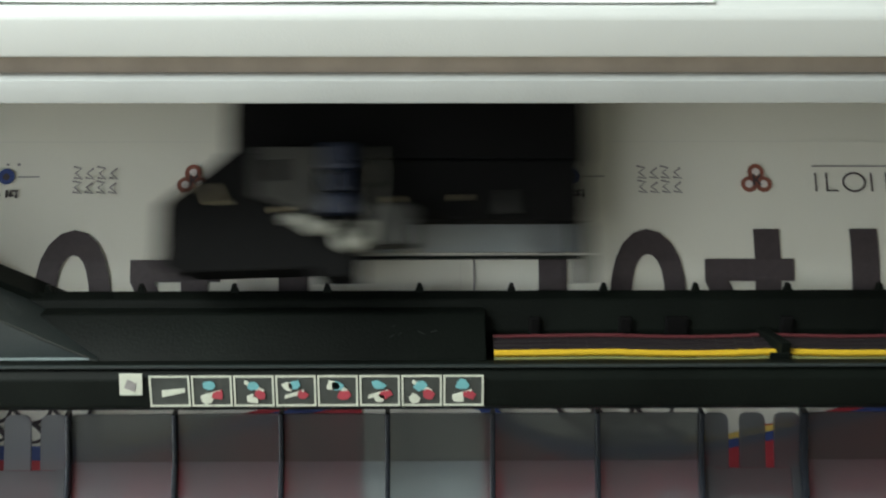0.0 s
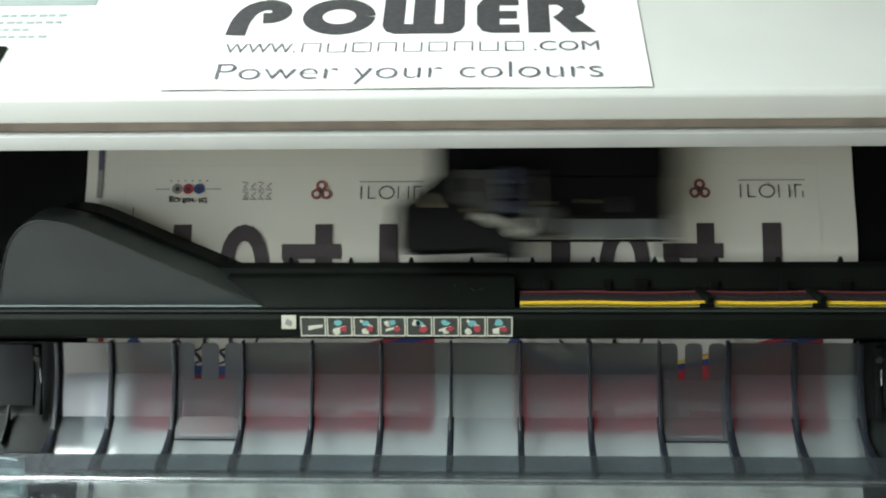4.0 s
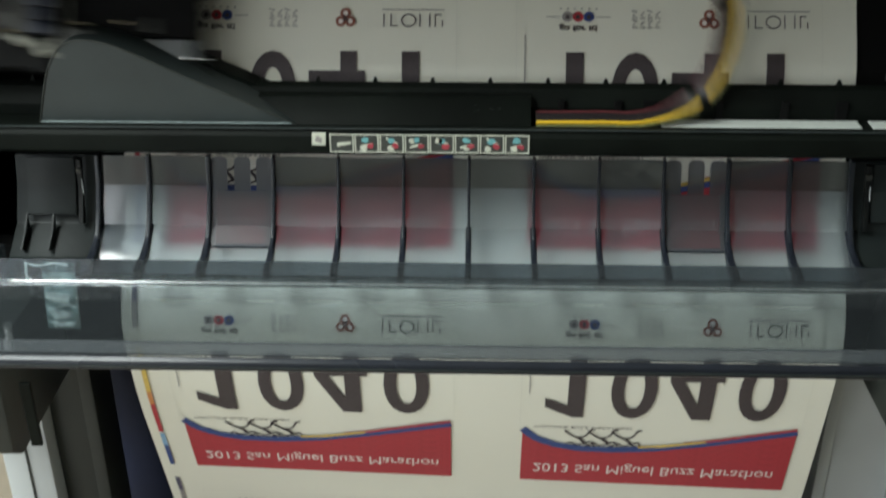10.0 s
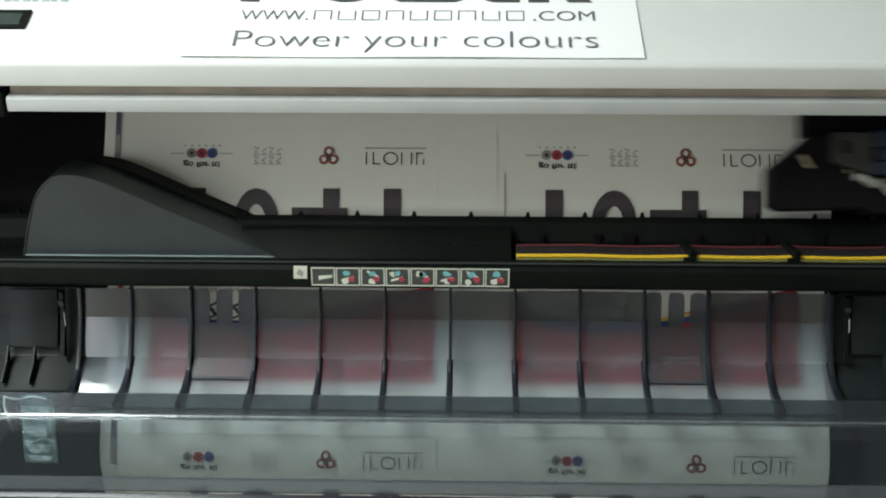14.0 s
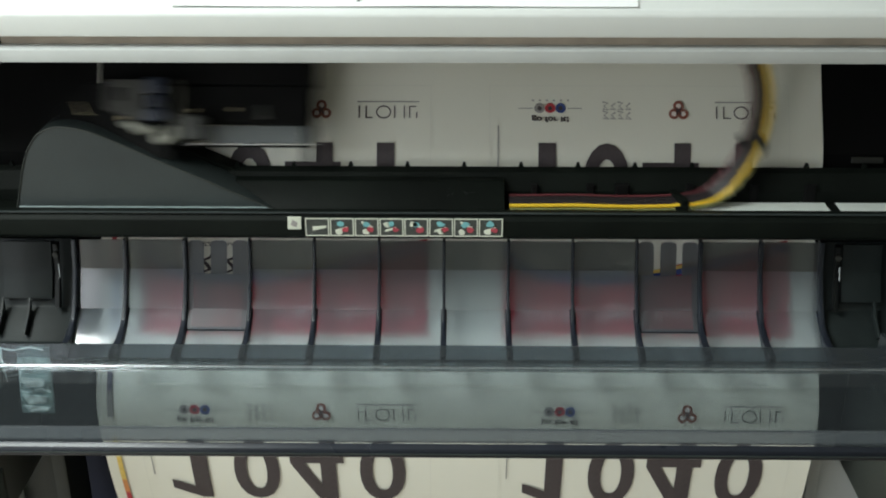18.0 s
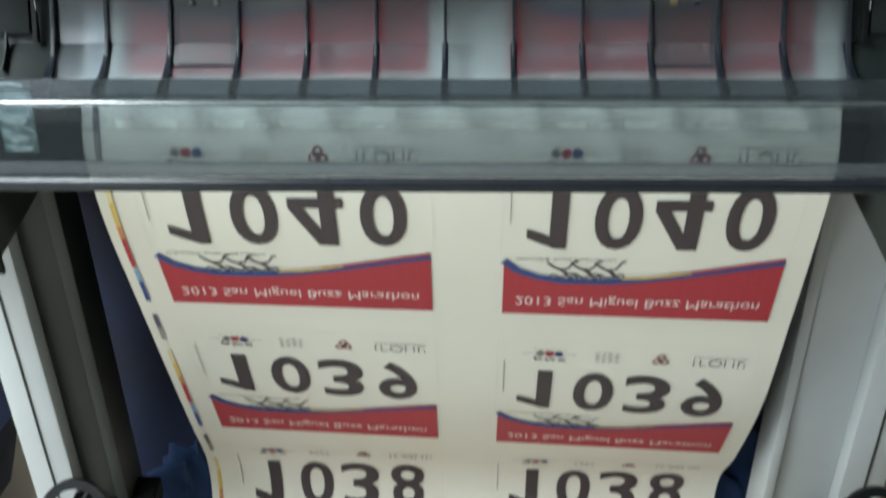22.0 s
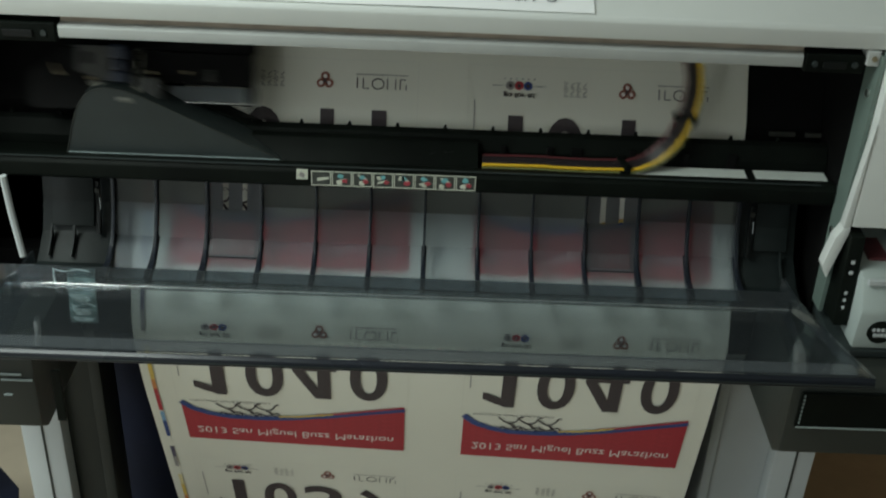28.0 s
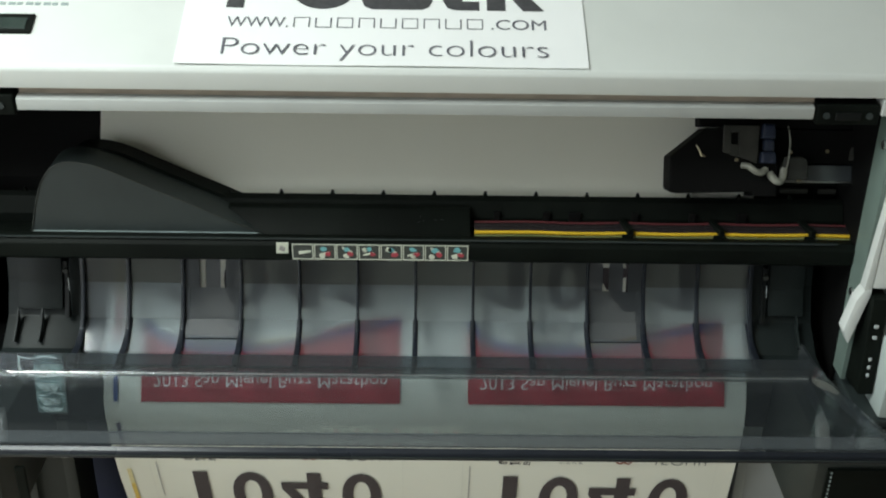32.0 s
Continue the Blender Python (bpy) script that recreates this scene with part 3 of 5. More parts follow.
def door():
    """The smoked see-through front door, folded open, with a thick lip."""
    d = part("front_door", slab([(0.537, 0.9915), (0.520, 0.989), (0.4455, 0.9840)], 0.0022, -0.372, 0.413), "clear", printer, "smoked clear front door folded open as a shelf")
    part("hinge_bar", slab([(0.5300, 1.0110), (0.5290, 0.9920)], 0.0016, -0.400, 0.412, 0.0003), "hinge", d, "smoked clear upstand along the hinge")
    smooth(part("hinge_rod", cyl((-0.335, 0.5270, 0.9905), (0.412, 0.5270, 0.9905), 0.0027, 18), "rod_clear", d, "clear round bead that catches the light"))
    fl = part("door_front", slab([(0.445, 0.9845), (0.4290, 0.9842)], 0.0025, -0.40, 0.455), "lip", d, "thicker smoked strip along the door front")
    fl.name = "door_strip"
    smooth(part("door_lip", prism([(0.4265, 0.9855), (0.4225, 0.983), (0.4215, 0.9765), (0.4245, 0.974), (0.4285, 0.976), (0.4285, 0.984)], -0.42, 0.470, 0.0008), "grey_rib", d, "dark slate lip along the open door"))
    # the lip's highlight, put on as a paler strip
    part("lip_highlight", box(-0.42, 0.470, 0.4207, 0.4214, 0.9790, 0.9800), "charcoal", d)
    for s, x0, x1 in ((-1, -0.352, -0.405), (1, 0.411, 0.468)):
        b = bmesh.new()
        prof = [(x0, 0.5600, 1.0080), (x0 + s * 0.006, 0.5300, 1.0030), (x0 + s * 0.020, 0.500, 0.9965), (x1, 0.426, 0.9860)]
        low = [(x0, 0.5600, 0.9910), (x0 + s * 0.006, 0.5300, 0.9870), (x0 + s * 0.020, 0.500, 0.984), (x1, 0.426, 0.973)]
        va, vb = [b.verts.new(p) for p in prof], [b.verts.new(p) for p in low]
        vc, vd = [b.verts.new((p[0] + s * 0.003, p[1], p[2])) for p in prof], [b.verts.new((p[0] + s * 0.003, p[1], p[2])) for p in low]
        for i in range(len(prof) - 1):
            for u, v in ((va, vb), (vb, vd), (vd, vc), (vc, va)):
                b.faces.new((u[i], u[i + 1], v[i + 1], v[i]))
        b.faces.new((va[0], vb[0], vd[0], vc[0]))
        b.faces.new((va[-1], vb[-1], vd[-1], vc[-1]))
        bmesh.ops.recalc_face_normals(b, faces=b.faces)
        part("door_side", b, "clear", d)
        tri = prism([(x0, 0.545), (x0 + s * 0.012, 0.545), (x1, 0.446), (x1 - s * 0.055, 0.446)], 0.9775, 0.9795, plane="xy")
        part("door_wing", tri, "clear", d)
    # the clear folding link behind the door, window glints painted as bent bright rims
    rng = random.Random(8)
    link = part("door_link", slab([(0.5340, 1.0060), (0.5300, 0.9860), (0.5260, 0.9660), (0.5240, 0.9480)], 0.003, -0.3110, -0.2835, 0.0008), "link_body", printer, "pale clear folding door link with painted glints")
    def rim(pts, r):
        way = [(x + rng.uniform(-0.0008, 0.0008), y, z + rng.uniform(-0.0006, 0.0006)) for x, y, z in pts]
        smooth(part("link_rim", tube(round_way(way, 5), r, 6), "link_metal", link, "bent rim painted bright as a glint"))
    rim([(-0.3090, 0.5275, 0.9850), (-0.3075, 0.5265, 0.9790), (-0.3050, 0.5255, 0.9735), (-0.2960, 0.5250, 0.9725), (-0.2885, 0.5255, 0.9740), (-0.2870, 0.5265, 0.9800), (-0.2875, 0.5275, 0.9850)], 0.0009)
    rim([(-0.3095, 0.5240, 0.9690), (-0.3020, 0.5235, 0.9675), (-0.2940, 0.5240, 0.9700), (-0.2845, 0.5235, 0.9685)], 0.0010)
    rim([(-0.3240, 0.5300, 1.0060), (-0.3120, 0.5300, 1.0040), (-0.3000, 0.5300, 1.0065), (-0.2880, 0.5300, 1.0045)], 0.0007)
    rim([(-0.3230, 0.5300, 1.0060), (-0.3245, 0.5285, 0.9960), (-0.3200, 0.5275, 0.9900)], 0.0009)
    # flat facets coloured as bright reflections
    for z, h in ((0.9790, 0.0050), (0.9625, 0.0048), (0.9535, 0.0030)):
        lean = [(-0.3075 + rng.uniform(0, 0.004), z - h), (-0.2875 - rng.uniform(0, 0.004), z - h + 0.001), (-0.2860 - rng.uniform(0, 0.002), z + h - 0.002), (-0.3080, z + h)]
        part("link_facet", prism(lean, 0.5200, 0.5212, 0.0003, "xz"), "link_metal", link, "facet painted bright as a window reflection")


door()


def stand():
    for s, x in ((-1, -0.406), (1, 0.452)):
        smooth(part("end_cap", prism([(0.455, 0.950), (0.452, 0.870), (0.47, 0.855), (0.61, 0.855), (0.61, 0.965), (0.47, 0.965)], x - (0.065 if s < 0 else 0.045), x + (0.076 if s < 0 else 0.070), 0.004), "leg_grey", printer, "dark grey cover over the stand head"))
        if s < 0:
            part("cap_slot", box(-0.3125, -0.3035, 0.4490, 0.4530, 0.880, 0.942, 0.001), "black", printer, "black slot in the cover")
            for z, w in ((0.9330, 0.020), (0.9265, 0.030), (0.9080, 0.008)):
                part("cap_mark", box(-0.362, -0.362 + w, 0.4512, 0.4530, z, z + 0.0016), "print_grey", printer)
            front, groove, recess, stile = (-0.4280, -0.3790), -0.4020, (-0.3790, -0.3420), (-0.3420, -0.3280)
        else:
            grille = part("cap_grille", box(0.4160, 0.5180, 0.4498, 0.4535, 0.905, 0.946, 0.001), "black", printer, "black inset panel with a row of dots")
            part("grille_edge", box(0.4165, 0.5175, 0.4488, 0.4497, 0.9035, 0.9055, 0.0003), "print_grey", grille)
            for k in range(8):
                part("dot", box(0.4185, 0.4200, 0.4490, 0.4497, 0.909 + 0.0047 * k, 0.9112 + 0.0047 * k), "print_grey", grille)
            front, groove, recess, stile = (0.4740, 0.5230), 0.5000, (0.4080, 0.4740), (0.3960, 0.4080)
        smooth(part("leg", box(*front, 0.620, 0.700, 0.09, 0.90, 0.004), "leg_white", printer, "light grey plastic leg front"))
        part("leg_groove", box(groove - 0.001, groove + 0.001, 0.6185, 0.6205, 0.1, 0.88), "leg_grey", printer)
        coat = "leg_grey" if s < 0 else "leg_white"
        smooth(part("leg_panel", box(*recess, 0.642, 0.690, 0.09, 0.90, 0.002), coat, printer, "recessed dark grey leg panel" if s < 0 else "recessed light grey leg panel"))
        smooth(part("leg_stile", box(*stile, 0.633, 0.690, 0.09, 0.90, 0.003), coat, printer))
        smooth(part("leg_rail", prism([(min(recess), 0.340), (max(recess), 0.340), (max(recess), 0.372), ((recess[0] + recess[1]) / 2, 0.368), (min(recess), 0.372)], 0.634, 0.6425, 0.001, "xz"), coat, printer))
        smooth(part("foot", box(x - 0.04, x + 0.04, 0.30, 1.02, 0.03, 0.09, 0.012, 3), "leg_grey", printer))
        for y in (0.34, 0.98):
            smooth(part("castor", cyl((x - 0.015, y, 0.03), (x + 0.015, y, 0.03), 0.03, 20, None, 0.004), "black", printer))
    part("stand_beam", box(-0.36, 0.42, 0.80, 0.84, 0.20, 0.28, 0.004), "leg_grey", printer)


stand()


def panel_face():
    """The printed control legend and small display on the cover."""
    def on_cover(u, x, lift=0.0012):
        return (x, 0.543 + u * math.cos(SLOPE), 1.286 + u * math.sin(SLOPE) + lift)
    def plate(x0, x1, u0, u1, m, name, lift):
        b = bmesh.new()
        lo = [b.verts.new(on_cover(u, x, 0.0)) for x, u in ((x0, u0), (x1, u0), (x1, u1), (x0, u1))]
        hi = [b.verts.new(on_cover(u, x, lift)) for x, u in ((x0, u0), (x1, u0), (x1, u1), (x0, u1))]
        b.faces.new(lo)
        b.faces.new(hi[::-1])
        for i in range(4):
            b.faces.new((lo[i], hi[i], hi[(i + 1) % 4], lo[(i + 1) % 4]))
        bmesh.ops.recalc_face_normals(b, faces=b.faces)
        return part(name, b, m, printer)
    plate(-0.320, -0.281, 0.0355, 0.058, "black", "display_frame", 0.002)
    plate(-0.317, -0.286, 0.039, 0.052, "lcd", "display", 0.003)
    for k, (w, u) in enumerate(((0.062, 0.072), (0.050, 0.082), (0.074, 0.092), (0.070, 0.102))):
        for j in range(int(w / 0.0075)):
            plate(-0.315 + 0.0075 * j, -0.315 + 0.0075 * j + 0.0045 + 0.0015 * ((j * 7 + k) % 2), u, u + 0.003, "print_grey", "legend_bar", 0.0006)
    plate(-0.315, -0.230, 0.118, 0.138, "print_grey", "legend_block", 0.0008)


panel_face()


def stickers():
    """A strip of eight pictograms on the beam."""
    y0 = 0.5628
    z0, z1 = 1.0945, 1.1105
    w = 0.0202
    x = -0.0695
    part("icon_tile", prism([(x - 0.0145, z0 + 0.006), (x - 0.0035, z0 + 0.006), (x - 0.003, z1 + 0.001), (x - 0.014, z1 + 0.001)], y0 - 0.0008, y0 + 0.0003, 0.0002, "xz"), "sticker_line", printer, "white rounded icon sticker")
    part("icon_mark", prism([(x - 0.012, z0 + 0.010), (x - 0.007, z0 + 0.008), (x - 0.006, z0 + 0.012), (x - 0.010, z0 + 0.0145)], y0 - 0.0011, y0 - 0.0008, 0, "xz"), "grey_ink", printer)
    rng = random.Random(4)
    for k in range(8):
        a = x + k * w
        s = part("pictogram", box(a, a + w - 0.0008, y0 - 0.0004, y0 + 0.0003, z0, z1), "sticker", printer, "small instruction pictogram sticker")
        for b in (box(a, a + w - 0.0008, y0 - 0.0008, y0 - 0.0004, z0, z0 + 0.0009), box(a, a + w - 0.0008, y0 - 0.0008, y0 - 0.0004, z1 - 0.0009, z1),
                  box(a, a + 0.0009, y0 - 0.0008, y0 - 0.0004, z0 + 0.0009, z1 - 0.0009), box(a + w - 0.0017, a + w - 0.0008, y0 - 0.0008, y0 - 0.0004, z0 + 0.0009, z1 - 0.0009)):
            part("border", b, "sticker_line", s)
        def blot(cx, cz, r, m, n=7):
            pts = [(a + cx * w + r * w * (0.6 + 0.6 * rng.random()) * math.cos(2 * math.pi * i / n), z0 + (z1 - z0) * (cz + r * 1.1 * (0.6 + 0.6 * rng.random()) * math.sin(2 * math.pi * i / n))) for i in range(n)]
            part("figure", prism(pts, y0 - 0.0011, y0 - 0.0005, 0, "xz"), m, s)
        if k == 0:
            part("figure", prism([(a + 0.006, z0 + 0.005), (a + 0.017, z0 + 0.0075), (a + 0.0172, z0 + 0.0095), (a + 0.006, z0 + 0.0085)], y0 - 0.0011, y0 - 0.0005, 0, "xz"), "sticker_line", s)
        else:
            blot(0.45, 0.68, 0.17, "sticker_cyan")
            blot(0.62, 0.38, 0.16, "sticker_red")
            a0, b0 = (0.2, 0.25) if k % 2 else (0.25, 0.75)
            bar = [(a + a0 * w, z0 + b0 * 0.016), (a + (a0 + 0.45) * w, z0 + 0.0066), (a + (a0 + 0.48) * w, z0 + 0.0086), (a + (a0 + 0.02) * w, z0 + b0 * 0.016 + 0.0018)]
            part("figure", prism(bar, y0 - 0.00105, y0 - 0.0005, 0, "xz"), "sticker_line", s)
            blot(0.30 + 0.08 * (k % 3), 0.25 + 0.4 * (k in (3, 4)), 0.15, "sticker_line")


stickers()


# ---- the take-up: roll, flanges and drive units ----
ROLL = (0.432, 0.517)
ROLL_R = 0.052


def takeup():
    roll = thing("paper_roll", "wound roll of white transfer paper on the take-up", "paper roll")
    smooth(part("wound_paper", cyl((CX - 0.305, *ROLL), (CX + 0.326, *ROLL), ROLL_R, 72, None, 0.001), "paper", roll))
    ghost = bmesh.new()
    for x0 in (-0.19, 0.105):
        g = lettering("1037", 0.20, 0.070, 0.018)
        bmesh.ops.translate(g, verts=g.verts, vec=(x0, 0.0, 0))
        merge(ghost, g)
        merge(ghost, flat([(x0, 0.080), (x0 + 0.24, 0.080), (x0 + 0.24, 0.115), (x0, 0.115)]))
    for k in range(40):
        bmesh.ops.bisect_plane(ghost, geom=ghost.verts[:] + ghost.edges[:] + ghost.faces[:], plane_co=(0, 0.003 * k, 0), plane_no=(0, 1, 0))
    for v in ghost.verts:
        a = radians(104) + v.co.y / ROLL_R
        v.co = (v.co.x, ROLL[0] + (ROLL_R + 0.00015) * math.cos(a), ROLL[1] + (ROLL_R + 0.00015) * math.sin(a))
    part("show_through", ghost, "ghost", roll, "faint print showing through the paper")
    for s in (-1, 1):
        x = CX + (-0.305 if s < 0 else 0.326)
        part("core", cyl((x, *ROLL), (x + s * 0.012, *ROLL), 0.030, 32), "black", roll)
    for s in (-1, 1):
        x = CX + (-0.306 if s < 0 else 0.332)
        u = thing("take_up_unit", "black take-up drive unit with a yellow warning label", "take-up unit", "take-up units")
        for dx, r in ((0.000, 0.046), (0.008, 0.038), (0.016, 0.048)):
            smooth(part("flange", cyl((x + s * dx, *ROLL), (x + s * (dx + 0.007), *ROLL), r, 40, None, 0.002), "black_gloss", u, "ridged black roll flange"))
        x0, x1 = sorted((x + s * 0.023, x + s * 0.108))
        OFF = Matrix.Translation((0.015 if s > 0 else -0.014, 0.047, -0.088))
        case = [(0.345, 0.50), (0.335, 0.60), (0.350, 0.632), (0.396, 0.662), (0.43, 0.660), (0.45, 0.64), (0.45, 0.50)]
        smooth(part("case", prism(case, x0, x1, 0.004, seg=2), "black_gloss", u, "glossy black drive case"))
        smooth(part("ear", prism([(0.41, 0.655), (0.41, 0.664), (0.425, 0.672), (0.445, 0.672), (0.455, 0.664), (0.455, 0.65)], x0 if s > 0 else x1 - 0.03, x0 + 0.03 if s > 0 else x1, 0.004), "black", u))
        m = Matrix.Translation(((x0 + x1) / 2, 0.3555, 0.6385)) @ pose(0, 0, 0, 36, 0, 0)
        lab = part("label_plate", box(-0.031, 0.031, -0.001, 0.042, 0.001, 0.0022, 0.0003, m=m), "label_yellow", u, "yellow warning label with fine print")
        for k in range(7):
            part("print_bar", box(-0.026, 0.026 - 0.006 * (k % 3 == 1), 0.003 + 0.0051 * k, 0.0044 + 0.0051 * k, 0.0022, 0.0025, m=m), "label_text", lab)
        if s > 0:
            part("paper_tag", box(x0 - 0.0010, x0 + 0.006, 0.333, 0.3345, 0.560, 0.598, 0.0003), "notice", u, "white paper tag")
        mid, tilt = (x0 + x1) / 2, Matrix.Translation(((x0 + x1) / 2 - s * 0.0195, 0.423, 0.666)) @ pose(0, 0, 0, -32, 0, 0)
        ring = bmesh.new()
        loop = [[ring.verts.new((r * math.cos(a), dy, r * math.sin(a))) for r, dy in ((0.034, -0.004), (0.034, 0.004), (0.025, 0.004), (0.025, -0.004))] for a in [2 * math.pi * k / 36 for k in range(36)]]
        for k in range(36):
            p, q = loop[k], loop[(k + 1) % 36]
            for i in range(4):
                ring.faces.new((p[i], p[(i + 1) % 4], q[(i + 1) % 4], q[i]))
        bmesh.ops.recalc_face_normals(ring, faces=ring.faces)
        bmesh.ops.transform(ring, matrix=tilt, verts=ring.verts)
        wheel = smooth(part("hand_wheel", ring, "black_gloss", u, "open black hand wheel"))
        for a in (60, 180, 300):
            part("spoke", cyl(tilt @ Vector((0, 0, 0)), tilt @ Vector((0.026 * math.cos(radians(a)), 0, 0.026 * math.sin(radians(a)))), 0.003, 8), "black_gloss", wheel)
        part("seam", box(x0 - 0.0005, x1 + 0.0005, 0.334, 0.345, 0.595, 0.5975), "steel", u)
        smooth(part("clamp_rod", tube([(mid - s * 0.012, 0.420, 0.640), (mid + s * 0.0175, 0.423, 0.671), (mid + s * 0.060, 0.423, 0.679)], 0.0024, 8), "steel", u))
        smooth(part("clamp_knob", cyl((mid + s * 0.0165, 0.420, 0.661), (mid + s * 0.0185, 0.426, 0.681), 0.0046, 14, None, 0.001), "steel", u))
        part("carrier", box((x0 + x1) / 2 - 0.03, (x0 + x1) / 2 + 0.03, 0.37, 0.63, 0.47, 0.50, 0.004), "black", u)
        part("carrier_post", box((x0 + x1) / 2 - 0.02, (x0 + x1) / 2 + 0.02, 0.405, 0.455, 0.09, 0.407, 0.004), "black", u)
        for o in u.children:
            if o.name.split(".")[0] not in ("flange", "carrier_post"):
                o.matrix_basis = OFF


takeup()


# ---- the paper and what is printed on it ----
def lengths(way):
    out = [0.0]
    for a, b in zip(way, way[1:]):
        out.append(out[-1] + (b - a).length)
    return out


def along(s, way, marks):
    """Place (y, z) at arc length s on one way of the paper."""
    y = np.interp(s, marks, [p.x for p in way])
    z = np.interp(s, marks, [p.y for p in way])
    return Vector((float(y), float(z)))


WAY, WAY_R = round_way(PATH_YZ + HANG_L), round_way(PATH_YZ + HANG_R)
WAY_L, MARKS_R = lengths(WAY), lengths(WAY_R)


def on_web(s, x):
    """Place on the hanging web at arc length s and x across."""
    k = (x + 0.097) / 0.316
    p = along(s, WAY, WAY_L).lerp(along(s, WAY_R, MARKS_R), k)
    return Vector((x, p.x, p.y))


S0 = WAY_L[8]                      # where the guide of lengths begins, at the second point of the way
FEED = [(0.0, -0.007), (3.0, -0.0055), (6.0, -0.0035), (9.0, 0.0), (13.0, 0.003), (19.0, 0.007), (23.0, 0.009), (26.5, 0.0115), (28.2, 0.012), (28.5, 0.013), (28.7, 0.022), (28.9, 0.037), (29.1, 0.050), (29.3, 0.0595), (29.5, 0.0630), (32.0, 0.0645)]
PITCH, FIRST = 0.268, 0.0245
STRIP = 0.009
XB = (-0.222, 0.0945)               # left edges of the two columns
COLUMNS = (-0.247, -0.097, 0.219)   # middles of the colour bars and of the two columns


